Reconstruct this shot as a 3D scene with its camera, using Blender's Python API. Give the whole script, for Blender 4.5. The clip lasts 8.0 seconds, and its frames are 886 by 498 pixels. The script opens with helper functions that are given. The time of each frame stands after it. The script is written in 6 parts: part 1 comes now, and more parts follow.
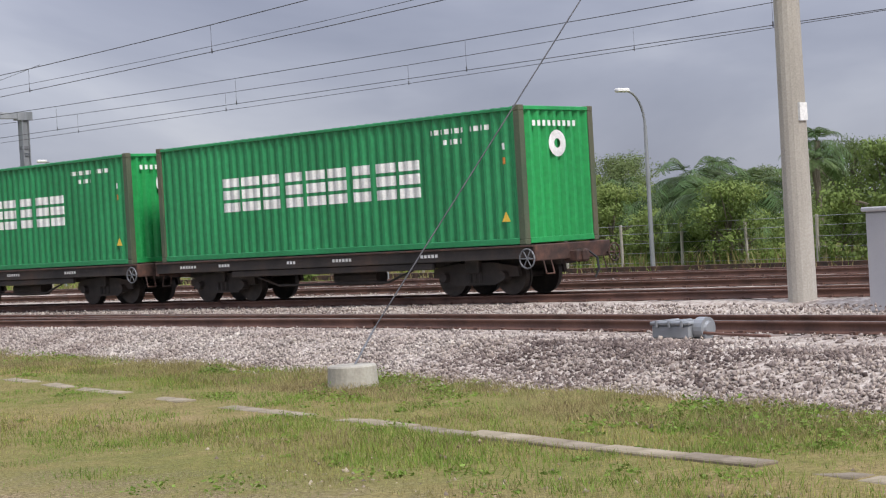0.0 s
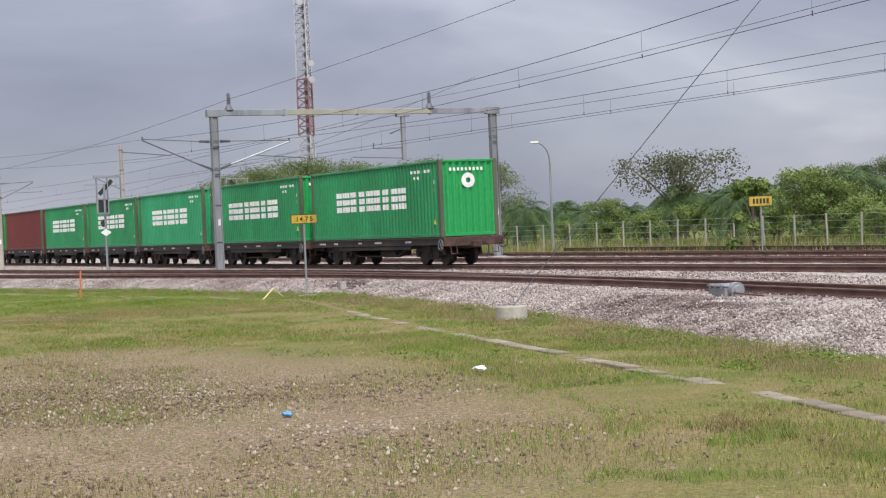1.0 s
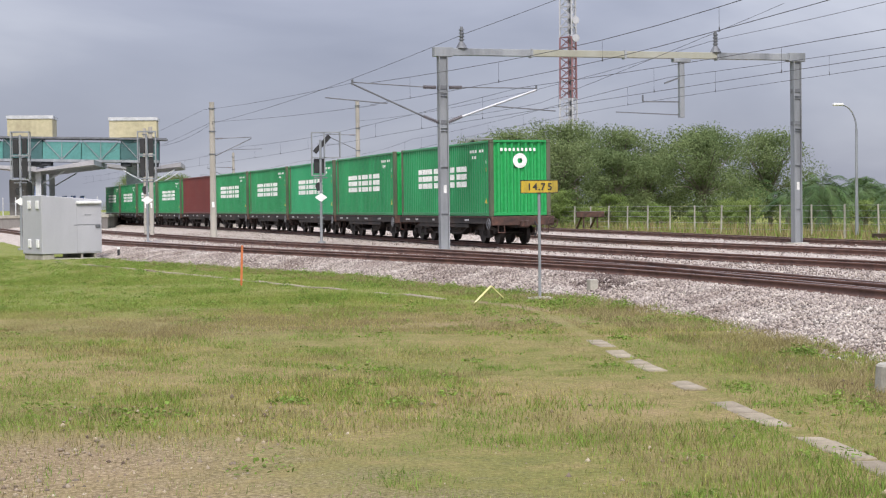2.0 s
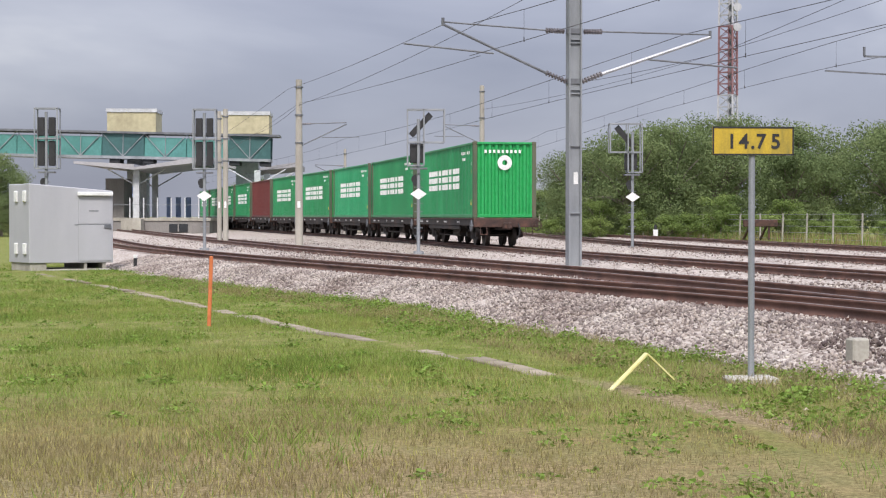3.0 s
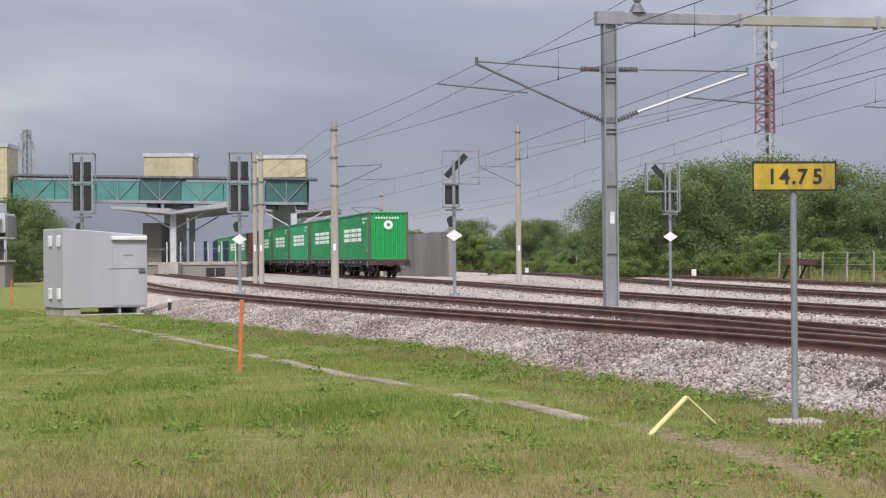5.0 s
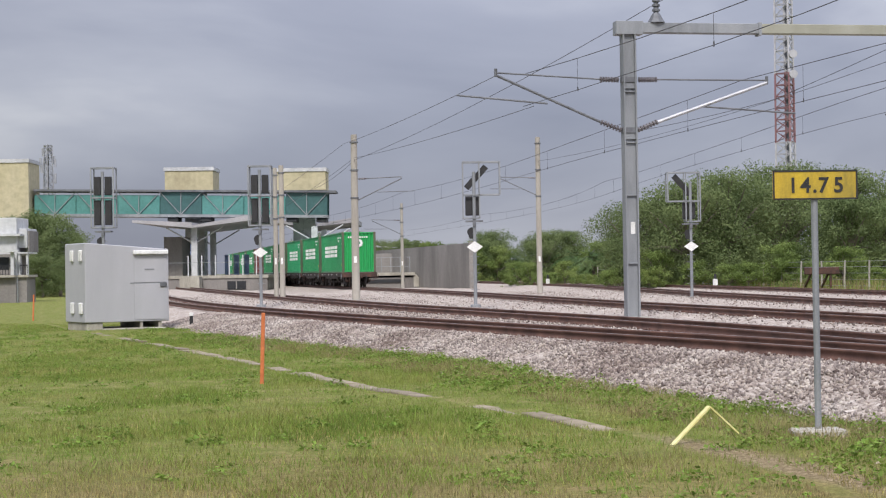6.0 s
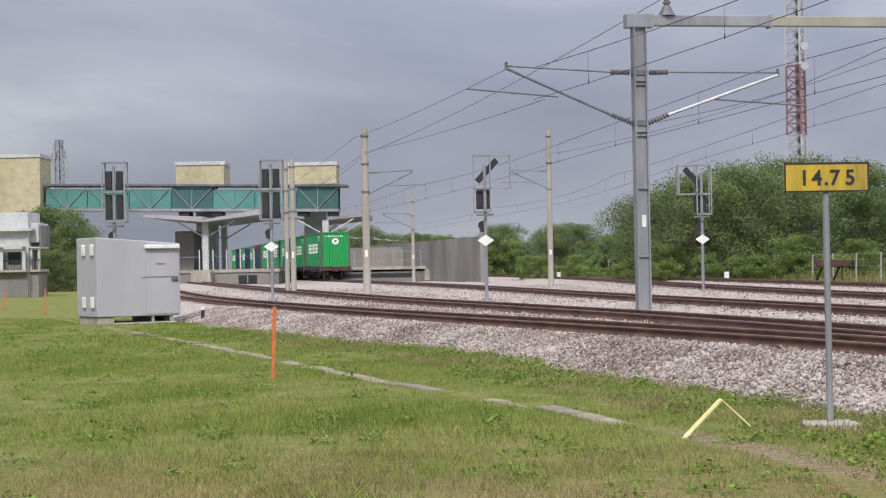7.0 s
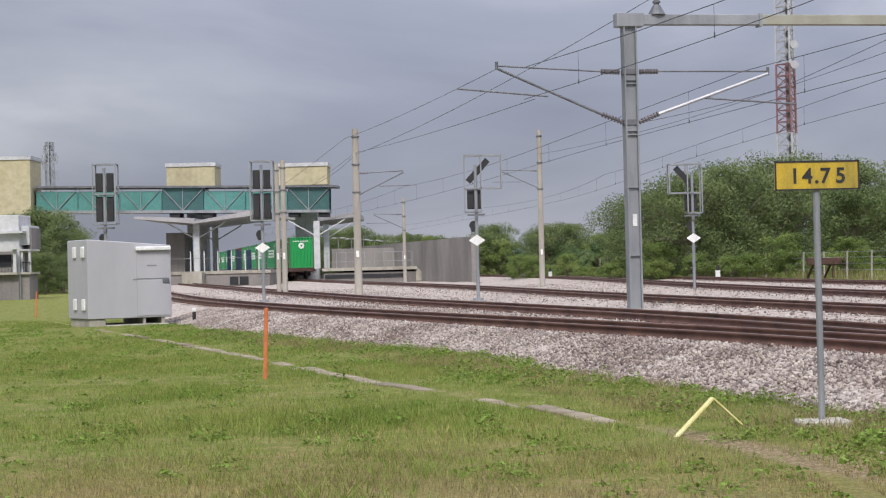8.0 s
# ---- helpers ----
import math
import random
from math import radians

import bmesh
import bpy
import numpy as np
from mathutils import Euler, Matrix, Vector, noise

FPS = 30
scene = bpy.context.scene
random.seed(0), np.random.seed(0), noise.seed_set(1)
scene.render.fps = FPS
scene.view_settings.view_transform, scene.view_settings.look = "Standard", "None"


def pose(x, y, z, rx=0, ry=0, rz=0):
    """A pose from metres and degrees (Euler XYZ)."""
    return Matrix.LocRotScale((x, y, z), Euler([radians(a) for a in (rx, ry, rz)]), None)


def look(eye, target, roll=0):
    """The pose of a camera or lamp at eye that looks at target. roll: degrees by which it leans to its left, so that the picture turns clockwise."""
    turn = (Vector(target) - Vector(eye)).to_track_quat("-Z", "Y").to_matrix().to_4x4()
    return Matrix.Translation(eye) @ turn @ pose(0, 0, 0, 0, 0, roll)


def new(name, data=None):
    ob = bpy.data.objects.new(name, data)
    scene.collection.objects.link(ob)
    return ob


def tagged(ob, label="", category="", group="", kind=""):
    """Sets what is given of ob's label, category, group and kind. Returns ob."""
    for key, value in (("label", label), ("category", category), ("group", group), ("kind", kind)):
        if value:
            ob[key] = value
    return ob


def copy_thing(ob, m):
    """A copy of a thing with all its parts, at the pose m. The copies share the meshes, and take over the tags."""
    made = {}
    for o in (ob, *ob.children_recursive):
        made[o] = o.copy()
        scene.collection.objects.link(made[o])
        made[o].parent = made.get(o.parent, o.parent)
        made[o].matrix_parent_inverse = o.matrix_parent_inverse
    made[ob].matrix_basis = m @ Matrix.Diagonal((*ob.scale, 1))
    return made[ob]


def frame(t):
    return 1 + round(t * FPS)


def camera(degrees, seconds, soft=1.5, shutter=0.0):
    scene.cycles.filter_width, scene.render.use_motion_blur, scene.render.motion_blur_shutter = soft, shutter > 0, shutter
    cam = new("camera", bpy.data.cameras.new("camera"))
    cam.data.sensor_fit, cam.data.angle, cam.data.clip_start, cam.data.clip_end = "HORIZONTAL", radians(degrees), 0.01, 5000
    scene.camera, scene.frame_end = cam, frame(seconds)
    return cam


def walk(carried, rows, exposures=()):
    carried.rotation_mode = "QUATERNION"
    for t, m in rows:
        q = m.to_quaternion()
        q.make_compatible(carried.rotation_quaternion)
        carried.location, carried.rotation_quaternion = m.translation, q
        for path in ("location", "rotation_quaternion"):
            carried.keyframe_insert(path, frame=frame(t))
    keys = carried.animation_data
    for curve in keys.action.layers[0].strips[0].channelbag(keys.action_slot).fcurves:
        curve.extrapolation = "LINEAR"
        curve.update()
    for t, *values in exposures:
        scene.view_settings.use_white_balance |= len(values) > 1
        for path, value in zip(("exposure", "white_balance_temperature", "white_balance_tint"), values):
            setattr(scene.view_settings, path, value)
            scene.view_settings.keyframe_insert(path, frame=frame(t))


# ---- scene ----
# ================= camera and its walk =================
cam = camera(29.1, 8.0, soft=1.2)
ROWS = [
    (0, -7.60, -20.80, 1.42, -35.5, -0.56, 3.33),
    (0.3, -6.40, -22.20, 1.36, -28.5, -0.75, 3.82),
    (0.5, -5.90, -24.30, 1.38, -24.6, -1.05, 3.69),
    (0.75, -6.30, -30.60, 1.43, -19.7, -0.9, 3.05),
    (1, -6.60, -35.60, 1.47, -15.75, -0.76, 2.47),
    (1.25, -5.80, -35.80, 1.49, -13.3, -0.98, 2.1),
    (1.5, -4.80, -32.30, 1.50, -11.16, -1.31, 1.75),
    (2, -2.80, -19.40, 1.52, -6.92, -1.48, 0.69),
    (2.2, -2.25, -14.80, 1.50, -5.95, -1.62, 0.6),
    (2.7, -0.8, -5.2, 1.28, -3.3, -1.35, 0.15),
    (3.1, 0, 0, 1.12, -1.9, -1.05, -0.05),
    (3.5, 0, 0, 1.12, -1.88, -0.97, -0.05),
    (4.0, 0, 0, 1.12, -1.58, -0.2, 0.19),
    (4.5, 0, 0, 1.12, -1.19, 0.17, 0.31),
    (6.0, 0, 0, 1.12, -0.07, 0.71, 0.92),
    (6.5, 0, 0, 1.12, -0.01, 0.96, 1.15),
    (7.0, 0, 0, 1.12, 0.3, 0.5, 1.07),
    (7.5, 0, 0, 1.12, 0.38, 0.45, 1.36),
    (8.0, 0, 0, 1.12, 0.01, 0.5, 1.39),
]
EXPOSURES = [(0, 0.08), (0.5, 0.15), (1.0, 0.1), (1.5, 0.22), (2.0, 0.26), (3.5, 0.2), (4.5, 0.08), (6.0, 0.05), (8.0, 0.0)]
walk(cam, [(t, pose(x, y, z, 90 + p, r, w)) for t, x, y, z, w, p, r in ROWS], EXPOSURES)

# ================= light =================
SUN_TO = Vector((-0.08, -0.74, 0.8)).normalized()
world = bpy.data.worlds.new("overcast_sky")
scene.world = world
world.use_nodes = True
wn, wl = world.node_tree.nodes, world.node_tree.links
wn.clear()


def add(nodes, kind, **values):
    n = nodes.new(kind)
    for k, v in values.items():
        n.inputs[k].default_value = v
    return n


def ramp(nodes, stops):
    n = nodes.new("ShaderNodeValToRGB")
    e = n.color_ramp.elements
    while len(e) < len(stops):
        e.new(0.5)
    for s, (p, c) in zip(e, stops):
        s.position, s.color = p, (*c, 1)
    return n


w_out = wn.new("ShaderNodeOutputWorld")
w_bg = add(wn, "ShaderNodeBackground", Strength=1.0)
w_sky = wn.new("ShaderNodeTexSky")
w_sky.sky_type, w_sky.sun_disc = "NISHITA", False
w_sky.sun_elevation, w_sky.sun_rotation = math.asin(SUN_TO.z), math.atan2(SUN_TO.x, SUN_TO.y)
w_dim = wn.new("ShaderNodeVectorMath")
w_dim.operation = "SCALE"
w_dim.inputs["Scale"].default_value = 0.06
wl.new(w_sky.outputs[0], w_dim.inputs[0])
w_co = wn.new("ShaderNodeTexCoord")
w_sep = wn.new("ShaderNodeSeparateXYZ")
wl.new(w_co.outputs["Generated"], w_sep.inputs[0])
w_flat = wn.new("ShaderNodeMapping")
w_flat.inputs["Scale"].default_value = (2.0, 2.0, 6.0)
wl.new(w_co.outputs["Generated"], w_flat.inputs[0])
w_n = add(wn, "ShaderNodeTexNoise", Scale=1.25, Detail=6.0, Roughness=0.5, Distortion=0.35)
wl.new(w_flat.outputs[0], w_n.inputs["Vector"])
w_cl = ramp(wn, [(0.32, (0.245, 0.262, 0.345)), (0.46, (0.32, 0.338, 0.425)), (0.58, (0.44, 0.458, 0.54)), (0.70, (0.66, 0.67, 0.72))])
wl.new(w_n.outputs["Fac"], w_cl.inputs[0])
w_hi = wn.new("ShaderNodeMapRange")
for k, v in (("From Min", 0.0), ("From Max", 0.22), ("To Min", 0.95), ("To Max", 1.5)):
    w_hi.inputs[k].default_value = v
wl.new(w_sep.outputs["Z"], w_hi.inputs["Value"])
# an overcast sky is about three times as bright overhead as at the horizon
w_zen = wn.new("ShaderNodeMapRange")
for k, v in (("From Min", 0.2), ("From Max", 1.0), ("To Min", 1.0), ("To Max", 2.9)):
    w_zen.inputs[k].default_value = v
wl.new(w_sep.outputs["Z"], w_zen.inputs["Value"])
w_both = wn.new("ShaderNodeMath")
w_both.operation = "MULTIPLY"
wl.new(w_hi.outputs[0], w_both.inputs[0])
wl.new(w_zen.outputs[0], w_both.inputs[1])
# thicker cloud towards the west
w_west = wn.new("ShaderNodeMapRange")
for k, v in (("From Min", -0.28), ("From Max", -0.02), ("To Min", 0.82), ("To Max", 1.0)):
    w_west.inputs[k].default_value = v
wl.new(w_sep.outputs["X"], w_west.inputs["Value"])
w_all = wn.new("ShaderNodeMath")
w_all.operation = "MULTIPLY"
wl.new(w_both.outputs[0], w_all.inputs[0])
wl.new(w_west.outputs[0], w_all.inputs[1])
w_mul = wn.new("ShaderNodeVectorMath")
w_mul.operation = "SCALE"
wl.new(w_cl.outputs[0], w_mul.inputs[0])
wl.new(w_all.outputs[0], w_mul.inputs["Scale"])
w_mix = wn.new("ShaderNodeMix")
w_mix.data_type = "RGBA"
w_mix.inputs[0].default_value = 0.88
wl.new(w_dim.outputs[0], w_mix.inputs[6])
wl.new(w_mul.outputs[0], w_mix.inputs[7])
wl.new(w_mix.outputs[2], w_bg.inputs["Color"])
wl.new(w_bg.outputs[0], w_out.inputs[0])

sun_data = bpy.data.lights.new("sun", "SUN")
sun_data.energy, sun_data.angle, sun_data.color = 3.2, radians(12), (1.0, 0.94, 0.89)
sun = new("sun", sun_data)
sun.matrix_world = look((60 * SUN_TO.x, 60 * SUN_TO.y, 60 * SUN_TO.z), (0, 0, 0))


# ================= materials =================
def surface(name, colours, scale=2.0, fine=40.0, rough=0.7, metal=0.0, bump=0.15, where="Object", island=0.0, thin=0.0, streak=1.0, rand=0.0, gloss=0.5):
    """A surface of two or three colours mixed by a broad noise, with a fine grain and relief."""
    m = bpy.data.materials.new(name)
    m.use_nodes = True
    n, l = m.node_tree.nodes, m.node_tree.links
    b = n["Principled BSDF"]
    b.inputs["Roughness"].default_value, b.inputs["Metallic"].default_value = rough, metal
    b.inputs["Specular IOR Level"].default_value = 0.12 if (thin or island) else gloss
    if where == "World":
        co = n.new("ShaderNodeNewGeometry").outputs["Position"]
    else:
        co = n.new("ShaderNodeTexCoord").outputs["Object"]
    mp = n.new("ShaderNodeMapping")
    mp.inputs["Scale"].default_value = (1, 1, 1 / streak)
    l.new(co, mp.inputs[0])
    big = add(n, "ShaderNodeTexNoise", Scale=scale, Detail=5.0, Roughness=0.6)
    small = add(n, "ShaderNodeTexNoise", Scale=fine, Detail=3.0, Roughness=0.6)
    l.new(mp.outputs[0], big.inputs["Vector"])
    l.new(co, small.inputs["Vector"])
    if len(colours) == 2:
        stops = [(0.35, colours[0]), (0.68, colours[1])]
    else:
        stops = [(0.3, colours[0]), (0.5, colours[1]), (0.7, colours[2])]
    r = ramp(n, stops)
    l.new(big.outputs["Fac"], r.inputs[0])
    hsv = add(n, "ShaderNodeHueSaturation")
    l.new(r.outputs[0], hsv.inputs["Color"])
    val = n.new("ShaderNodeMapRange")
    for k, v in (("From Min", 0.3), ("From Max", 0.7), ("To Min", 0.86), ("To Max", 1.12)):
        val.inputs[k].default_value = v
    l.new(small.outputs["Fac"], val.inputs["Value"])
    last = val.outputs[0]
    if island or rand:
        src = n.new("ShaderNodeNewGeometry").outputs["Random Per Island"] if island else n.new("ShaderNodeObjectInfo").outputs["Random"]
        amount = island or rand
        v2 = n.new("ShaderNodeMapRange")
        v2.inputs["To Min"].default_value, v2.inputs["To Max"].default_value = 1 - amount, 1 + amount
        l.new(src, v2.inputs["Value"])
        mu = n.new("ShaderNodeMath")
        mu.operation = "MULTIPLY"
        l.new(last, mu.inputs[0])
        l.new(v2.outputs[0], mu.inputs[1])
        last = mu.outputs[0]
        h2 = n.new("ShaderNodeMapRange")
        h2.inputs["To Min"].default_value, h2.inputs["To Max"].default_value = 0.5 - 0.03 * amount, 0.5 + 0.03 * amount
        l.new(src, h2.inputs["Value"])
        l.new(h2.outputs[0], hsv.inputs["Hue"])
    l.new(last, hsv.inputs["Value"])
    l.new(hsv.outputs[0], b.inputs["Base Color"])
    if bump:
        bp = add(n, "ShaderNodeBump", Strength=bump, Distance=0.02)
        l.new(small.outputs["Fac"], bp.inputs["Height"])
        l.new(bp.outputs[0], b.inputs["Normal"])
    if thin:
        tr = n.new("ShaderNodeBsdfTranslucent")
        l.new(hsv.outputs[0], tr.inputs["Color"])
        mx = n.new("ShaderNodeMixShader")
        mx.inputs[0].default_value = thin
        l.new(b.outputs[0], mx.inputs[1])
        l.new(tr.outputs[0], mx.inputs[2])
        l.new(mx.outputs[0], n["Material Output"].inputs[0])
    return m


M = {}
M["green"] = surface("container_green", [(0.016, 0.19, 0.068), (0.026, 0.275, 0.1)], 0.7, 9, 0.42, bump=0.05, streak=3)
# the same green lightened, so the ends carry painted sunlight
M["green_lit"] = surface("container_green_lit_end", [(0.016, 0.27, 0.07), (0.024, 0.33, 0.092)], 0.7, 9, 0.42, bump=0.05, streak=3)
M["green_c"] = surface("container_green_pale", [(0.02, 0.25, 0.1), (0.035, 0.32, 0.14)], 0.7, 9, 0.45, bump=0.05, streak=3)
M["maroon"] = surface("container_maroon", [(0.11, 0.022, 0.02), (0.15, 0.03, 0.026)], 0.7, 9, 0.5, bump=0.05, streak=3)
M["post"] = surface("weathered_post", [(0.035, 0.075, 0.04), (0.085, 0.1, 0.06), (0.12, 0.09, 0.06)], 1.5, 20, 0.6, streak=4)
M["white_paint"] = surface("white_marking", [(0.62, 0.62, 0.6), (0.8, 0.8, 0.78)], 3, 25, 0.5, bump=0.05)
M["yellow_label"] = surface("yellow_label", [(0.72, 0.46, 0.05), (0.8, 0.55, 0.08)], 3, 25, 0.5, bump=0.02)
M["orange_label"] = surface("orange_label", [(0.6, 0.2, 0.04), (0.7, 0.26, 0.06)], 3, 25, 0.5, bump=0.02)
M["wagon"] = surface("wagon_black", [(0.012, 0.011, 0.011), (0.03, 0.025, 0.023), (0.06, 0.038, 0.028)], 1.2, 18, 0.75)
M["wagon_rust"] = surface("wagon_rusty", [(0.022, 0.015, 0.013), (0.06, 0.032, 0.025), (0.12, 0.055, 0.038)], 3, 25, 0.8)
M["wheel"] = surface("wheel_steel", [(0.02, 0.018, 0.017), (0.05, 0.04, 0.035)], 4, 30, 0.6, 0.3)
M["rail"] = surface("rail_rust", [(0.06, 0.03, 0.022), (0.12, 0.06, 0.043), (0.17, 0.086, 0.06)], 1.4, 30, 0.7)
M["rail_top"] = surface("rail_head", [(0.16, 0.11, 0.09), (0.26, 0.22, 0.2)], 2, 30, 0.4, 0.6, bump=0.05)
M["sleeper"] = surface("sleeper_concrete", [(0.17, 0.13, 0.115), (0.29, 0.25, 0.225)], 2, 30, 0.9, rand=0.15)
M["clip"] = surface("clip_rust", [(0.08, 0.04, 0.03), (0.16, 0.09, 0.07)], 5, 30, 0.8)
M["ballast"] = surface("ballast_bed", [(0.15, 0.115, 0.095), (0.38, 0.325, 0.28), (0.58, 0.52, 0.465)], 8, 34, 0.95, bump=1.0, where="World")
M["stone"] = surface("ballast_stone", [(0.19, 0.148, 0.13), (0.31, 0.264, 0.235), (0.42, 0.376, 0.338)], 0.55, 50, 0.92, bump=0.3, where="World", island=0.55)
# darker stone colour, for a painted shadow patch and for a stain
M["stone_dark"] = surface("dark_ballast_stone", [(0.085, 0.064, 0.058), (0.17, 0.135, 0.122), (0.28, 0.235, 0.21)], 0.9, 50, 0.9, bump=0.3, where="World", island=0.5)
M["concrete"] = surface("old_concrete", [(0.22, 0.205, 0.17), (0.34, 0.32, 0.27), (0.43, 0.41, 0.35)], 1.4, 25, 0.9, streak=3)
M["concrete_pole"] = surface("pole_concrete", [(0.26, 0.24, 0.205), (0.36, 0.335, 0.29), (0.43, 0.405, 0.36)], 1.1, 30, 0.85, streak=6)
M["trough"] = surface("trough_concrete", [(0.14, 0.115, 0.07), (0.235, 0.195, 0.135), (0.3, 0.255, 0.19)], 3, 30, 0.95, rand=0.2)
M["galv"] = surface("galvanised_steel", [(0.17, 0.18, 0.19), (0.27, 0.285, 0.30), (0.35, 0.365, 0.38)], 1.2, 90, 0.55, 0.35, streak=5)
M["galv_dark"] = surface("dull_steel", [(0.11, 0.115, 0.125), (0.19, 0.2, 0.215)], 2, 22, 0.6, 0.3)
M["wire"] = surface("wire_copper_dark", [(0.05, 0.05, 0.056), (0.09, 0.088, 0.094)], 3, 30, 0.7, 0.2, bump=0)
M["insulator"] = surface("insulator_brown", [(0.08, 0.07, 0.075), (0.16, 0.15, 0.16)], 5, 30, 0.35)
M["alu"] = surface("bright_tube", [(0.33, 0.34, 0.36), (0.42, 0.43, 0.45)], 3, 30, 0.4, 0.4, bump=0.02)
M["cab"] = surface("cabinet_grey_paint", [(0.36, 0.36, 0.38), (0.42, 0.42, 0.44)], 0.8, 130, 0.5, bump=0.01, streak=4)
M["cab_dark"] = surface("cabinet_shadow_trim", [(0.17, 0.18, 0.19), (0.24, 0.25, 0.26)], 2, 20, 0.6)
M["sign_y"] = surface("sign_yellow", [(0.24, 0.19, 0.035), (0.46, 0.32, 0.028), (0.56, 0.39, 0.02)], 4.5, 60, 0.5, streak=5, bump=0.05)
M["black"] = surface("black_paint", [(0.012, 0.012, 0.013), (0.025, 0.025, 0.027)], 3, 25, 0.6, bump=0.03)
M["cream"] = surface("cream_wall", [(0.34, 0.30, 0.19), (0.44, 0.395, 0.25), (0.49, 0.44, 0.30)], 0.25, 2, 0.8, streak=4, bump=0.05)
M["white_wall"] = surface("white_wall", [(0.42, 0.43, 0.44), (0.54, 0.55, 0.55)], 0.4, 3, 0.8, streak=4, bump=0.05)
M["teal"] = surface("teal_panel", [(0.07, 0.21, 0.19), (0.1, 0.27, 0.245)], 0.4, 6, 0.35, bump=0.02)
M["teal_dark"] = surface("teal_panel_dark", [(0.04, 0.10, 0.1), (0.06, 0.14, 0.135)], 0.4, 6, 0.35, bump=0.02)
M["blue"] = surface("blue_panel", [(0.26, 0.36, 0.62), (0.34, 0.45, 0.7)], 1, 8, 0.5)
M["roof"] = surface("canopy_sheet", [(0.3, 0.29, 0.3), (0.4, 0.39, 0.4)], 0.4, 6, 0.6, 0.1)
M["grey_wall"] = surface("grey_block_wall", [(0.15, 0.138, 0.13), (0.21, 0.197, 0.185), (0.26, 0.243, 0.227)], 0.5, 8, 0.9, streak=4)
M["dark"] = surface("dark_recess", [(0.015, 0.017, 0.02), (0.03, 0.032, 0.036)], 1, 8, 0.8)
M["pebble"] = surface("earth_pebbles", [(0.18, 0.135, 0.09), (0.265, 0.21, 0.152), (0.35, 0.3, 0.24)], 0.8, 50, 0.95, bump=0.3, where="World", island=0.55)
M["beam_paint"] = surface("beam_paint", [(0.25, 0.25, 0.2), (0.3, 0.3, 0.24), (0.34, 0.34, 0.29)], 1.0, 40, 0.6, streak=4)
M["mast_red"] = surface("mast_red", [(0.2, 0.1, 0.11), (0.26, 0.135, 0.14)], 1, 8, 0.6)
M["mast_white"] = surface("mast_white", [(0.36, 0.36, 0.39), (0.46, 0.46, 0.49)], 1, 8, 0.6)
M["mast_grey"] = surface("mast_grey", [(0.25, 0.26, 0.29), (0.32, 0.33, 0.36)], 1, 8, 0.6)
M["orange"] = surface("orange_post", [(0.48, 0.13, 0.04), (0.6, 0.18, 0.06)], 3, 25, 0.6)
M["tape"] = surface("pale_yellow_strip", [(0.6, 0.54, 0.2), (0.74, 0.7, 0.36)], 6, 30, 0.5)
M["blue_bag"] = surface("blue_plastic", [(0.06, 0.22, 0.5), (0.12, 0.35, 0.65)], 6, 30, 0.4)
M["bark"] = surface("bark", [(0.10, 0.085, 0.065), (0.22, 0.19, 0.15)], 3, 25, 0.9, bump=0.5, streak=4)
M["leaf"] = surface("leaves", [(0.1, 0.14, 0.056), (0.155, 0.2, 0.082), (0.215, 0.26, 0.112)], 0.3, 2, 0.8, where="World", island=0.18, thin=0.34, bump=0)
M["leaf_light"] = surface("leaves_light", [(0.11, 0.16, 0.045), (0.165, 0.225, 0.065), (0.23, 0.285, 0.09)], 0.4, 2, 0.7, where="World", island=0.2, thin=0.25, bump=0)
M["leaf_dry"] = surface("leaves_greyish", [(0.06, 0.075, 0.04), (0.11, 0.12, 0.065), (0.16, 0.165, 0.1)], 0.6, 6, 0.65, where="World", island=0.4, thin=0.2, bump=0)
M["frond"] = surface("palm_fronds", [(0.045, 0.085, 0.03), (0.08, 0.13, 0.045), (0.13, 0.17, 0.065)], 0.6, 6, 0.5, where="World", island=0.4, thin=0.2, bump=0)
M["blade"] = surface("grass_blades", [(0.19, 0.2, 0.058), (0.3, 0.272, 0.088), (0.4, 0.302, 0.15)], 0.42, 4, 0.7, where="World", island=0.5, thin=0.35, bump=0)
M["lush"] = surface("lush_grass_blades", [(0.145, 0.207, 0.04), (0.228, 0.285, 0.064), (0.335, 0.312, 0.118)], 0.6, 4, 0.65, where="World", island=0.4, thin=0.4, bump=0)
M["weed"] = surface("weed_leaves", [(0.135, 0.21, 0.038), (0.215, 0.295, 0.06)], 1.5, 8, 0.6, where="World", island=0.4, thin=0.3, bump=0)
M["dry"] = surface("dry_grass", [(0.20, 0.155, 0.07), (0.30, 0.25, 0.13), (0.22, 0.2, 0.07)], 0.8, 8, 0.8, where="World", island=0.4, thin=0.3, bump=0)


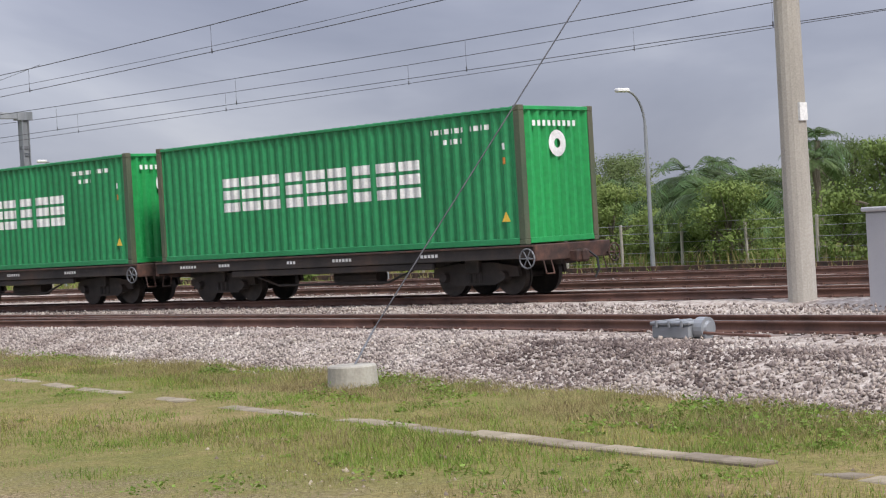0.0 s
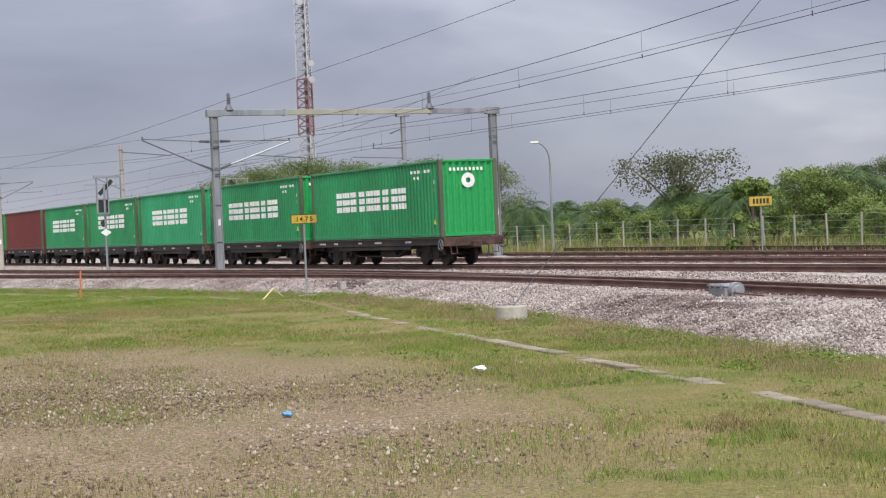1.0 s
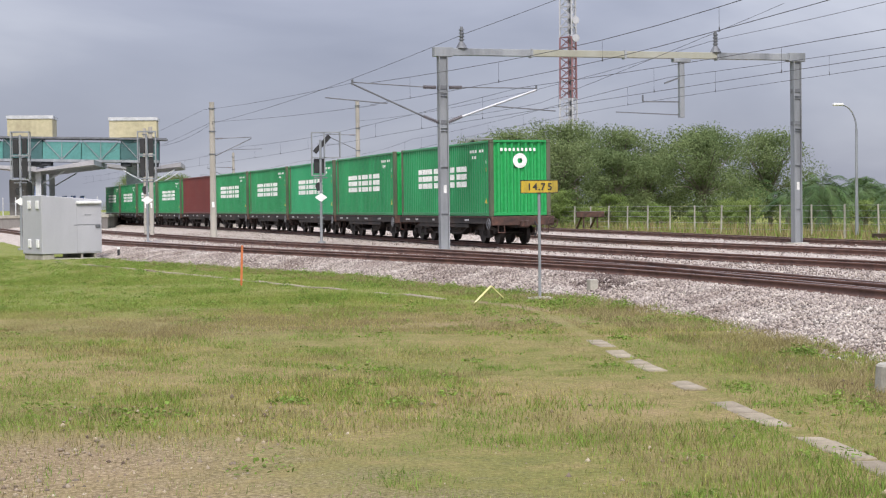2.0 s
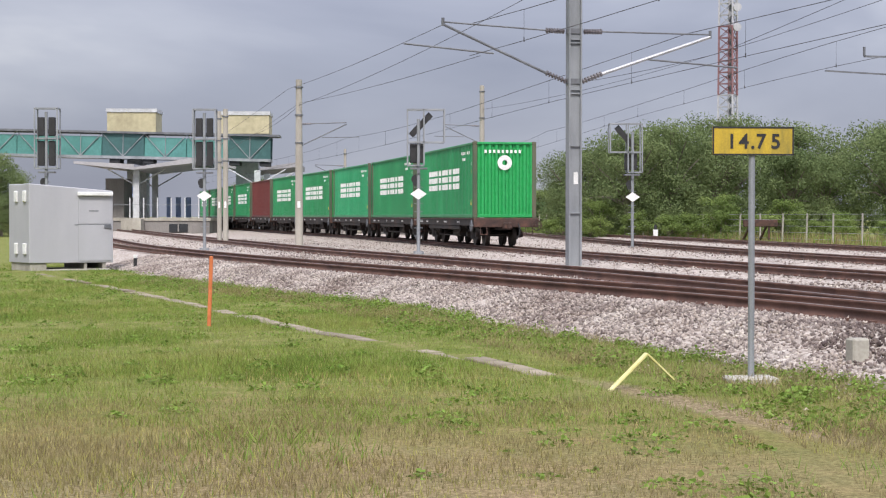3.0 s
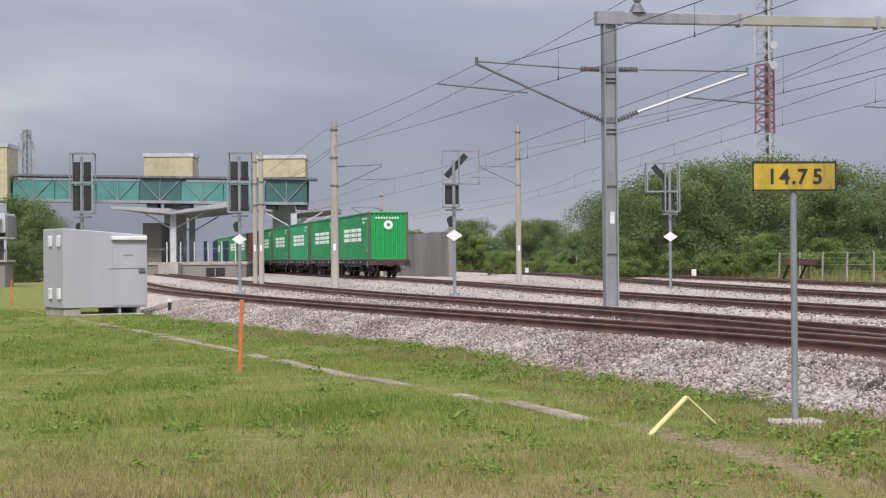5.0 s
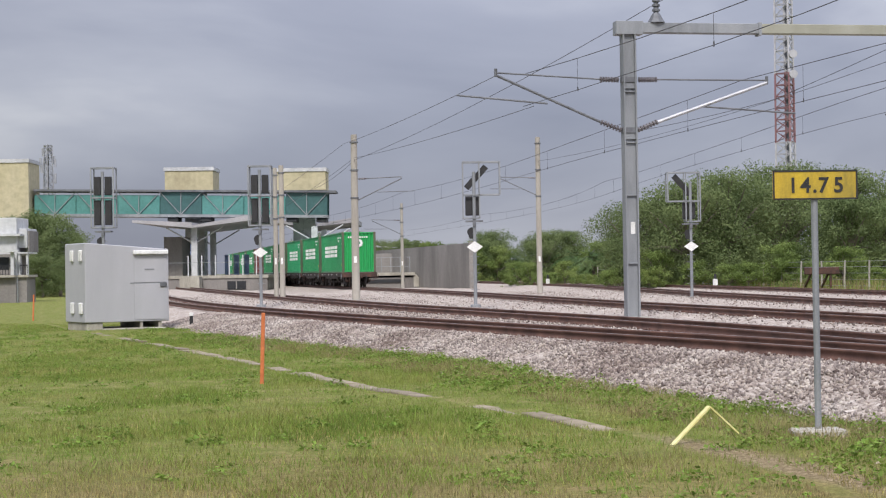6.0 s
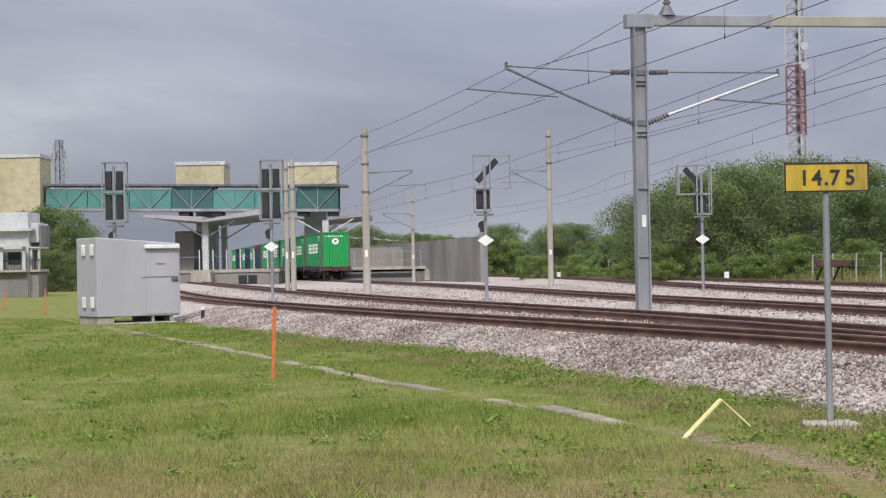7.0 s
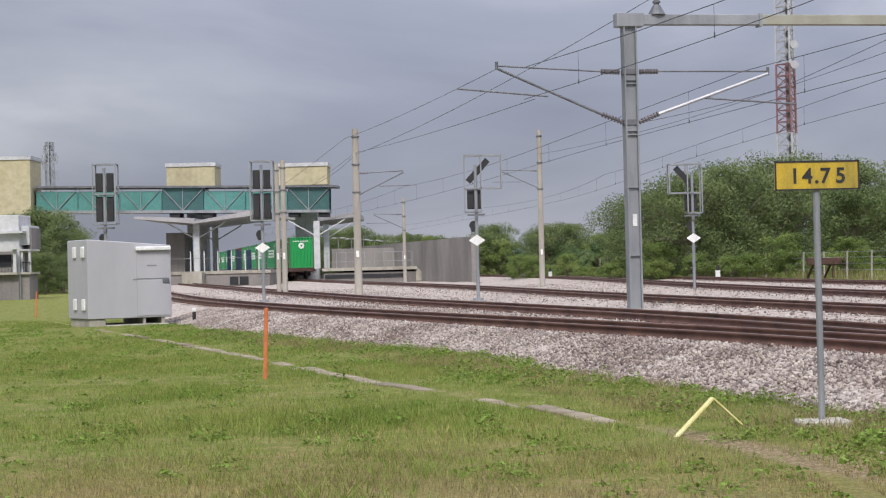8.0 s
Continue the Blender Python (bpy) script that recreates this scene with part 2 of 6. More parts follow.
def ground_material():
    m = bpy.data.materials.new("grass_and_dirt")
    m.use_nodes = True
    n, l = m.node_tree.nodes, m.node_tree.links
    b = n["Principled BSDF"]
    b.inputs["Roughness"].default_value = 0.95
    b.inputs["Specular IOR Level"].default_value = 0.1
    pos = n.new("ShaderNodeNewGeometry").outputs["Position"]
    big = add(n, "ShaderNodeTexNoise", Scale=0.16, Detail=6.0, Roughness=0.62)
    mid = add(n, "ShaderNodeTexNoise", Scale=1.9, Detail=8.0, Roughness=0.78)
    fine = add(n, "ShaderNodeTexNoise", Scale=26.0, Detail=4.0, Roughness=0.7)
    for k in (big, mid, fine):
        l.new(pos, k.inputs["Vector"])
    g = ramp(n, [(0.36, (0.135, 0.155, 0.042)), (0.475, (0.215, 0.2, 0.068)), (0.55, (0.275, 0.222, 0.098)), (0.64, (0.33, 0.245, 0.135))])
    mixn = n.new("ShaderNodeMix")
    mixn.inputs[0].default_value = 0.55
    l.new(big.outputs["Fac"], mixn.inputs[2])
    l.new(mid.outputs["Fac"], mixn.inputs[3])
    l.new(mixn.outputs[0], g.inputs[0])
    d = ramp(n, [(0.3, (0.17, 0.12, 0.066)), (0.5, (0.29, 0.215, 0.135)), (0.68, (0.38, 0.3, 0.21)), (0.8, (0.5, 0.43, 0.34))])
    l.new(fine.outputs["Fac"], d.inputs[0])
    # worn patches
    masks = []
    for centre, scale, low, high, most in (((-4.6, -15.0, -0.5), (0.22, 0.1, 0.0), 1.5, 2.0, 0.95), ((-4.7, -5.4, -0.5), (0.4, 0.5, 0.0), 1.3, 2.0, 0.8), ((-1.0, 10.0, -0.5), (0.2, 0.5, 0.0), 1.2, 2.1, 0.5)):
        sh = n.new("ShaderNodeVectorMath")
        sh.operation = "SUBTRACT"
        sh.inputs[1].default_value = centre
        l.new(pos, sh.inputs[0])
        sc = n.new("ShaderNodeVectorMath")
        sc.operation = "MULTIPLY"
        sc.inputs[1].default_value = scale
        l.new(sh.outputs[0], sc.inputs[0])
        ln = n.new("ShaderNodeVectorMath")
        ln.operation = "LENGTH"
        l.new(sc.outputs[0], ln.inputs[0])
        off = n.new("ShaderNodeMath")
        off.operation = "MULTIPLY_ADD"
        off.inputs[1].default_value = 1.7
        l.new(mid.outputs["Fac"], off.inputs[0])
        l.new(ln.outputs["Value"], off.inputs[2])
        mk = n.new("ShaderNodeMapRange")
        for k, v in (("From Min", low), ("From Max", high), ("To Min", most), ("To Max", 0.0)):
            mk.inputs[k].default_value = v
        l.new(off.outputs[0], mk.inputs["Value"])
        masks.append(mk.outputs[0])
    for extra in (1, 2):
        mm = n.new("ShaderNodeMath")
        mm.operation = "MAXIMUM"
        l.new(masks[0], mm.inputs[0])
        l.new(masks[extra], mm.inputs[1])
        masks[0] = mm.outputs[0]
    # the trodden strip where the cable trough is buried
    rel = n.new("ShaderNodeVectorMath")
    rel.operation = "SUBTRACT"
    rel.inputs[1].default_value = (2.75, 14.1, -0.5)
    l.new(pos, rel.inputs[0])
    parts_ = []
    for vec in ((-0.0945, 0.327, 0.0), (3.0, 0.87, 0.0)):
        dt = n.new("ShaderNodeVectorMath")
        dt.operation = "DOT_PRODUCT"
        dt.inputs[1].default_value = vec
        l.new(rel.outputs[0], dt.inputs[0])
        parts_.append(dt.outputs["Value"])
    cmb = n.new("ShaderNodeCombineXYZ")
    l.new(parts_[0], cmb.inputs[0])
    l.new(parts_[1], cmb.inputs[1])
    ln2 = n.new("ShaderNodeVectorMath")
    ln2.operation = "LENGTH"
    l.new(cmb.outputs[0], ln2.inputs[0])
    off2 = n.new("ShaderNodeMath")
    off2.operation = "MULTIPLY_ADD"
    off2.inputs[1].default_value = 1.2
    l.new(mid.outputs["Fac"], off2.inputs[0])
    l.new(ln2.outputs["Value"], off2.inputs[2])
    mk2 = n.new("ShaderNodeMapRange")
    for k, v in (("From Min", 1.2), ("From Max", 1.7), ("To Min", 0.8), ("To Max", 0.0)):
        mk2.inputs[k].default_value = v
    l.new(off2.outputs[0], mk2.inputs["Value"])
    both = n.new("ShaderNodeMath")
    both.operation = "MAXIMUM"
    l.new(masks[0], both.inputs[0])
    l.new(mk2.outputs[0], both.inputs[1])
    mx = n.new("ShaderNodeMix")
    mx.data_type = "RGBA"
    l.new(both.outputs[0], mx.inputs[0])
    # the lush part of the field, beyond the trodden near part
    lush = ramp(n, [(0.36, (0.125, 0.165, 0.035)), (0.5, (0.19, 0.215, 0.055)), (0.62, (0.29, 0.25, 0.11))])
    l.new(mid.outputs["Fac"], lush.inputs[0])
    sp = n.new("ShaderNodeSeparateXYZ")
    l.new(pos, sp.inputs[0])
    edge = n.new("ShaderNodeMath")
    edge.operation = "MULTIPLY_ADD"
    edge.inputs[1].default_value = 14.0
    l.new(big.outputs["Fac"], edge.inputs[0])
    l.new(sp.outputs["Y"], edge.inputs[2])
    zone = n.new("ShaderNodeMapRange")
    for k, v in (("From Min", 19.3), ("From Max", 24.0), ("To Min", 0.0), ("To Max", 1.0)):
        zone.inputs[k].default_value = v
    l.new(edge.outputs[0], zone.inputs["Value"])
    turf = n.new("ShaderNodeMix")
    turf.data_type = "RGBA"
    l.new(zone.outputs[0], turf.inputs[0])
    l.new(g.outputs[0], turf.inputs[6])
    l.new(lush.outputs[0], turf.inputs[7])
    l.new(turf.outputs[2], mx.inputs[6])
    l.new(d.outputs[0], mx.inputs[7])
    hsv = add(n, "ShaderNodeHueSaturation")
    vr = n.new("ShaderNodeMapRange")
    for k, v in (("From Min", 0.3), ("From Max", 0.7), ("To Min", 0.55), ("To Max", 1.3)):
        vr.inputs[k].default_value = v
    l.new(fine.outputs["Fac"], vr.inputs["Value"])
    l.new(vr.outputs[0], hsv.inputs["Value"])
    l.new(mx.outputs[2], hsv.inputs["Color"])
    l.new(hsv.outputs[0], b.inputs["Base Color"])
    bp = add(n, "ShaderNodeBump", Strength=0.8, Distance=0.05)
    l.new(fine.outputs["Fac"], bp.inputs["Height"])
    l.new(bp.outputs[0], b.inputs["Normal"])
    return m


M["ground"] = ground_material()


# ================= mesh helpers =================
def thing(name, label, category, m=None, group="", kind=""):
    ob = new(name)
    ob.empty_display_size = 0.2
    if m is not None:
        ob.matrix_basis = m
    return tagged(ob, label, category, group, kind)


def mesh_of(bm, name, material, smooth=False):
    me = bpy.data.meshes.new(name)
    bm.to_mesh(me)
    bm.free()
    me.materials.append(material)
    if smooth:
        me.polygons.foreach_set("use_smooth", [True] * len(me.polygons))
    return me


def part(name, bm, material, parent=None, label="", smooth=False):
    ob = new(name, mesh_of(bm, name, material, smooth))
    ob.parent = parent
    if label:
        ob["label"] = label
    return ob


def raw(name, verts, tris, material, parent=None, smooth=False):
    verts, tris = np.asarray(verts, dtype=np.float32), np.asarray(tris, dtype=np.int32)
    k = tris.shape[1]
    me = bpy.data.meshes.new(name)
    me.vertices.add(len(verts))
    me.vertices.foreach_set("co", verts.ravel())
    me.loops.add(tris.size)
    me.loops.foreach_set("vertex_index", tris.ravel())
    me.polygons.add(len(tris))
    me.polygons.foreach_set("loop_start", np.arange(0, tris.size, k, dtype=np.int32))
    me.polygons.foreach_set("loop_total", np.full(len(tris), k, dtype=np.int32))
    me.update(calc_edges=True)
    me.validate()
    me.materials.append(material)
    if smooth:
        me.polygons.foreach_set("use_smooth", [True] * len(me.polygons))
    ob = new(name, me)
    ob.parent = parent
    return ob


def box(bm, x0, x1, y0, y1, z0, z1, bevel=0.0, m=None):
    r = bmesh.ops.create_cube(bm, size=1.0)
    vs = r["verts"]
    for v in vs:
        v.co = Vector((x0 + (v.co.x + 0.5) * (x1 - x0), y0 + (v.co.y + 0.5) * (y1 - y0), z0 + (v.co.z + 0.5) * (z1 - z0)))
    if bevel:
        es = list({e for v in vs for e in v.link_edges})
        out = bmesh.ops.bevel(bm, geom=es, offset=bevel, segments=1, affect="EDGES")
        vs = list({v for f in out["faces"] for v in f.verts} | {v for v in vs if v.is_valid})
    if m is not None:
        bmesh.ops.transform(bm, matrix=m, verts=vs)
    return bm


def rod(bm, a, b, r0, r1=None, n=8, caps=True):
    a, b = Vector(a), Vector(b)
    r1 = r0 if r1 is None else r1
    d = b - a
    m = Matrix.Translation((a + b) / 2) @ d.to_track_quat("Z", "Y").to_matrix().to_4x4()
    bmesh.ops.create_cone(bm, cap_ends=caps, segments=n, radius1=r0, radius2=r1, depth=d.length, matrix=m)
    return bm


def tube(bm, pts, r, n=6):
    for a, b in zip(pts, pts[1:]):
        rod(bm, a, b, r, r, n)
    return bm


def bar(bm, a, b, w, h):
    """A square bar from a to b."""
    a, b = Vector(a), Vector(b)
    d = b - a
    m = Matrix.Translation((a + b) / 2) @ d.to_track_quat("Z", "Y").to_matrix().to_4x4() @ Matrix.Diagonal((w, h, d.length, 1))
    bmesh.ops.create_cube(bm, size=1.0, matrix=m)
    return bm


def B():
    return bmesh.new()


# ================= the plan of the line =================
def smooth_line(points):
    """x as a smooth function of y through points (y, x)."""
    ys = np.array([p[0] for p in points], float)
    xs = np.array([p[1] for p in points], float)
    slope = np.gradient(xs, ys)

    def at(y):
        i = int(np.clip(np.searchsorted(ys, y) - 1, 0, len(ys) - 2))
        h = ys[i + 1] - ys[i]
        if y < ys[0]:
            return xs[0] + slope[0] * (y - ys[0])
        if y > ys[-1]:
            return xs[-1] + slope[-1] * (y - ys[-1])
        u = (y - ys[i]) / h
        return ((2 * u ** 3 - 3 * u ** 2 + 1) * xs[i] + (u ** 3 - 2 * u ** 2 + u) * h * slope[i]
                + (-2 * u ** 3 + 3 * u ** 2) * xs[i + 1] + (u ** 3 - u ** 2) * h * slope[i + 1])
    return at


line_t = smooth_line([(-90, 36.5), (-45, 26.3), (-20, 20.8), (0, 16.7), (12, 14.35), (24, 11.95), (41, 8.55), (59, 5.3), (73.5, 3.1), (92.2, 0.05), (131, -7.6), (161, -13.35), (200, -20.6), (300, -39.0), (340, -46.4)])
# centre lines of the other tracks
line_a1 = smooth_line([(-90, 14.5), (-45, 11.4), (-20, 10.2), (-5, 9.5), (6, 8.9), (14, 8.2), (23, 7.2), (36.4, 4.3), (44, 2.2), (55.4, -1.1), (80.3, -7.1), (148.8, -22.5), (260, -47)])
line_a2 = smooth_line([(4, 9.0), (10, 8.3), (15.5, 7.35), (21.8, 6.0), (30.9, 2.7), (43.6, -2.2), (63.2, -8.6), (90, -15.0), (130, -23.5), (190, -36)])
line_b = smooth_line([(-90, 33), (-45, 26.5), (-10, 22.3), (14.4, 19.3), (30.8, 16.4), (51, 12.9), (67, 11.6), (120, 9.0), (200, -2), (300, -18)])
line_c = smooth_line([(-90, 37.5), (-45, 31), (-10, 27), (14, 24.3), (40, 20.6), (70, 17.8), (98, 15.2), (160, 10.0), (260, 0)])
toe = smooth_line([(-90, 8.6), (-45, 6.6), (-20, 5.0), (-8, 4.85), (2, 5.25), (9, 5.1), (17.1, 4.25), (21, 2.9), (30.8, 0.1), (44, -5.6), (60, -10.6), (90, -17.4), (130, -26.2), (190, -39)])
trough_line = smooth_line([(-60, 2.6), (-25, 1.6), (-14, 1.9), (-8, 2.05), (-2, 2.1), (4, 2.35), (9, 2.7), (13.4, 2.75), (17.8, 1.5), (23.2, -0.7), (33.5, -4.3), (50, -10.4)])


def offset_point(line, y, off):
    dx = (line(y + 0.1) - line(y - 0.1)) / 0.2
    n = math.hypot(dx, 1)
    return line(y) + off / n, y - off * dx / n


GRASS_Z = -0.5
# ================= ground, ballast, tracks =================
def ground():
    ys = np.concatenate([np.linspace(-3000, -60, 12), np.linspace(-50, 140, 96), np.linspace(150, 3600, 24)])
    xs = np.concatenate([np.linspace(-3000, -50, 12), np.linspace(-44, 60, 105), np.linspace(70, 3000, 12)])
    V = []
    for y in ys:
        for x in xs:
            z = GRASS_Z
            if -45 < x < 12 and -55 < y < 130:
                z += 0.05 * noise.noise(Vector((x * 0.25, y * 0.25, 0))) + 0.025 * noise.noise(Vector((x * 0.9, y * 0.9, 5)))
            if x < 12:
                z -= 0.03
            V.append((x, y, z))
    nx = len(xs)
    F = [(j * nx + i, j * nx + i + 1, (j + 1) * nx + i + 1, (j + 1) * nx + i) for j in range(len(ys) - 1) for i in range(nx - 1)]
    tagged(raw("ground", V, F, M["ground"], smooth=True), "patchy mown grass field with worn bare earth", "ground", kind="structure")


def bed_height(u, y):
    """u: metres in from the toe of the ballast."""
    top = -0.17
    k = min(max(u / 1.75, 0), 1)
    z = (GRASS_Z - 0.06) + (top - GRASS_Z + 0.06) * (k * k * (3 - 2 * k) * 0.35 + k * 0.65)
    return z


def ballast_bed():
    """One bed under all the tracks, mounded under each of them."""
    ys = np.concatenate([np.arange(-90, 0, 1.5), np.arange(0, 120, 0.6), np.arange(120, 300, 4.0)])
    us = [-0.3, 0, 0.25, 0.5, 0.75, 1.0, 1.25, 1.5, 1.75, 2.2, 3.2, 4.0]
    wide = 54
    V, cols = [], len(us) + wide
    for y in ys:
        tx = toe(y)
        right = line_c(y) + 2.8
        centres = [f(y) for f in (line_a1, line_a2, line_t, line_b, line_c)]
        for u in us:
            V.append((tx + u, y, bed_height(u, y) + 0.03 * noise.noise(Vector((tx + u, y, 3)) * 2.2)))
        for k in range(wide):
            x = tx + 4.0 + (right - tx - 4.0) * (k + 1) / wide
            d = min(abs(x - c) for c in centres)
            h = min(max((d - 1.35) / 0.9, 0), 1)
            z = -0.17 - 0.2 * h * h * (3 - 2 * h) + (0.035 + 0.05 * h) * noise.noise(Vector((x, y, 3)) * 1.7)
            if k == wide - 1:
                z = GRASS_Z - 0.06
            V.append((x, y, z))
    F = [(j * cols + i, j * cols + i + 1, (j + 1) * cols + i + 1, (j + 1) * cols + i) for j in range(len(ys) - 1) for i in range(cols - 1)]
    return tagged(raw("ballast_bed", V, F, M["ballast"], smooth=True), "pale pinkish-grey crushed stone track bed", "ballast", kind="structure")


RAIL_SECTION = [(-0.07, -0.16), (0.07, -0.16), (0.07, -0.145), (0.012, -0.12), (0.012, -0.045), (0.035, -0.035), (0.035, 0.0), (-0.035, 0.0), (-0.035, -0.035), (-0.012, -0.045), (-0.012, -0.12), (-0.07, -0.145)]


def sweep_rail(name, line, off, y0, y1, parent):
    ys = np.arange(y0, y1 + 0.1, 2.0)
    V, F, k = [], [], len(RAIL_SECTION)
    for y in ys:
        for u, z in RAIL_SECTION:
            x, yy = offset_point(line, y, off + u)
            V.append((x, yy, z))
    for j in range(len(ys) - 1):
        for i in range(k):
            a, b = j * k + i, j * k + (i + 1) % k
            F.append((a, b, b + k, a + k))
    ob = raw(name, V, F, M["rail"], parent)
    ob.data.materials.append(M["rail_top"])
    idx = [1 if i % k == 6 else 0 for i in range(len(F))]
    ob.data.polygons.foreach_set("material_index", idx)
    return ob


def sleeper_mesh():
    bm = B()
    box(bm, -1.0, 1.0, -0.12, 0.12, -0.32, -0.165, 0.02)
    return mesh_of(bm, "sleeper", M["sleeper"])


def clip_mesh():
    bm = B()
    for s in (-1, 1):
        box(bm, s * 0.5 - 0.15, s * 0.5 - 0.075, -0.05, 0.05, -0.17, -0.125)
        box(bm, s * 0.5 + 0.075, s * 0.5 + 0.15, -0.05, 0.05, -0.17, -0.125)
    return mesh_of(bm, "rail_clip", M["clip"])


SLEEPER, CLIP = sleeper_mesh(), clip_mesh()


def track(name, label, line, y0, y1, s0, s1):
    th = thing(name, label, "railway track", kind="structure")
    for off in (-0.535, 0.535):
        sweep_rail("rail", line, off, y0, y1, th)
    y, count = s0, 0
    while y < s1 and count < 250:
        dx = (line(y + 0.1) - line(y - 0.1)) / 0.2
        m = pose(line(y), y, 0, 0, 0, math.degrees(math.atan(-dx)))
        ob = new("sleeper", SLEEPER)
        ob.parent, ob.matrix_basis = th, m
        c = new("rail_clip", CLIP)
        c.parent, c.matrix_basis = ob, Matrix.Identity(4)
        y += 0.62
        count += 1
    return th


def stones():
    """Loose stones on the near shoulder and between the rails."""
    rng = np.random.default_rng(4)
    base = np.array([(1, 0, 0), (-1, 0, 0), (0, 1, 0), (0, -1, 0), (0, 0, 1), (0, 0, -1)], float)
    tri = np.array([(0, 2, 4), (2, 1, 4), (1, 3, 4), (3, 0, 4), (2, 0, 5), (1, 2, 5), (3, 1, 5), (0, 3, 5)])
    P = []
    for _ in range(125000):
        y = -20 + 76 * rng.random() ** 1.1
        u = rng.uniform(-0.35, 2.7) if rng.random() < 0.8 else rng.uniform(2.5, 9)
        if u < 0.1 and rng.random() < 0.55:
            continue
        P.append((toe(y) + u, y, bed_height(u, y) + rng.uniform(-0.005, 0.02)))
    P = np.array(P)
    n = len(P)
    size = (0.013 + 0.028 * rng.random((n, 1, 1)) ** 1.6) * rng.uniform(0.65, 1.2, (n, 1, 3))
    V = base[None] * size + rng.normal(0, 0.006, (n, 6, 3))
    a = rng.uniform(0, 2 * math.pi, (n, 1))
    b = rng.uniform(-0.7, 0.7, (n, 1))
    x, y, z = V[..., 0], V[..., 1], V[..., 2]
    y, z = y * np.cos(b) - z * np.sin(b), y * np.sin(b) + z * np.cos(b)
    x, y = x * np.cos(a) - y * np.sin(a), x * np.sin(a) + y * np.cos(a)
    V = np.stack([x, y, z], -1) + P[:, None]
    far = []
    while len(far) < 45000:
        yy = 14 + 96 * rng.random()
        lo, hi = toe(yy) + 2.5, line_c(yy) + 2.4
        xx = rng.uniform(lo, hi)
        d = min(abs(xx - f(yy)) for f in (line_a1, line_a2, line_t, line_b, line_c))
        h = min(max((d - 1.35) / 0.9, 0), 1)
        far.append((xx, yy, -0.16 - 0.2 * h * h * (3 - 2 * h) + rng.uniform(-0.02, 0.03)))
    far = np.array(far)
    W = base[None] * rng.uniform(0.015, 0.036, (len(far), 1, 1)) * rng.uniform(0.6, 1.2, (len(far), 1, 3)) + rng.normal(0, 0.007, (len(far), 6, 3)) + far[:, None]
    G = (tri[None] + 6 * np.arange(len(far))[:, None, None]).reshape(-1, 3)
    tagged(raw("ballast_stones", W.reshape(-1, 3), G, M["stone"]), "coarse ballast stones between the tracks", "ballast", kind="stuff")
    # patch at y -5 is a shadow put into stone colour; y 19 is stain
    darkened = np.array([min(math.hypot((p[0] - 6.3) / 1.3, (p[1] + 5.0) / 3.2), math.hypot((p[0] - 5.6) / 0.9, (p[1] - 19.0) / 2.2)) + 0.9 * noise.noise(Vector((p[0] * 1.6, p[1] * 0.9, 4.0))) + rng.uniform(-0.25, 0.25) < 0.85 for p in P])
    for keep, mt, lab in ((~darkened, "stone", "loose pale crushed ballast stones"), (darkened, "stone_dark", "dark ballast stones of a painted shadow patch and a stain")):
        k = int(keep.sum())
        F = (tri[None] + 6 * np.arange(k)[:, None, None]).reshape(-1, 3)
        tagged(raw("ballast_stones", V[keep].reshape(-1, 3), F, M[mt]), lab, "ballast", kind="stuff")


def trough_slabs():
    th = thing("cable_trough", "half-buried concrete cable trough lids in the grass", "cable trough", kind="structure")
    bm = B()
    box(bm, -0.13, 0.13, -0.475, 0.475, -0.06, 0.03, 0.012)
    me = mesh_of(bm, "slab", M["trough"])
    y = -32.0
    rng = random.Random(3)
    while y < 48:
        dx = (trough_line(y + 0.1) - trough_line(y - 0.1)) / 0.2
        buried = noise.noise(Vector((0.0, y * 0.22, 8.0)))
        if buried > (-0.9 if y > 17.3 else -0.28) and not 5.0 < y < 17.3:
            ob = new("slab", me)
            ob.parent = th
            ob.matrix_basis = pose(trough_line(y) + rng.uniform(-0.02, 0.02), y, GRASS_Z - 0.035 + rng.uniform(-0.025, 0.01), rng.uniform(-1.5, 1.5), rng.uniform(-2, 2), math.degrees(math.atan(-dx)) + rng.uniform(-1, 1))
        y += 1.0 / math.hypot(1, dx)


def worn_at(x, y):
    return min(math.hypot((x + 4.6) * 0.22, (y + 15.0) * 0.1), math.hypot((x + 4.7) * 0.4, (y + 5.4) * 0.5))


def in_grass(x, y):
    return x < toe(y) + 0.35


def lush_at(x, y):
    """How much of the turf is fresh green, 0 to 1."""
    v = noise.noise(Vector((x * 0.3, y * 0.3, 7.0)))
    far = 0.88 * min(max((y - 14.8 + 3.0 * v) / 4, 0), 1)
    near = min(max((3 - y) / 4, 0), 1) * min(max(0.45 + 1.2 * v, 0), 1) * 0.8
    return max(far, near)


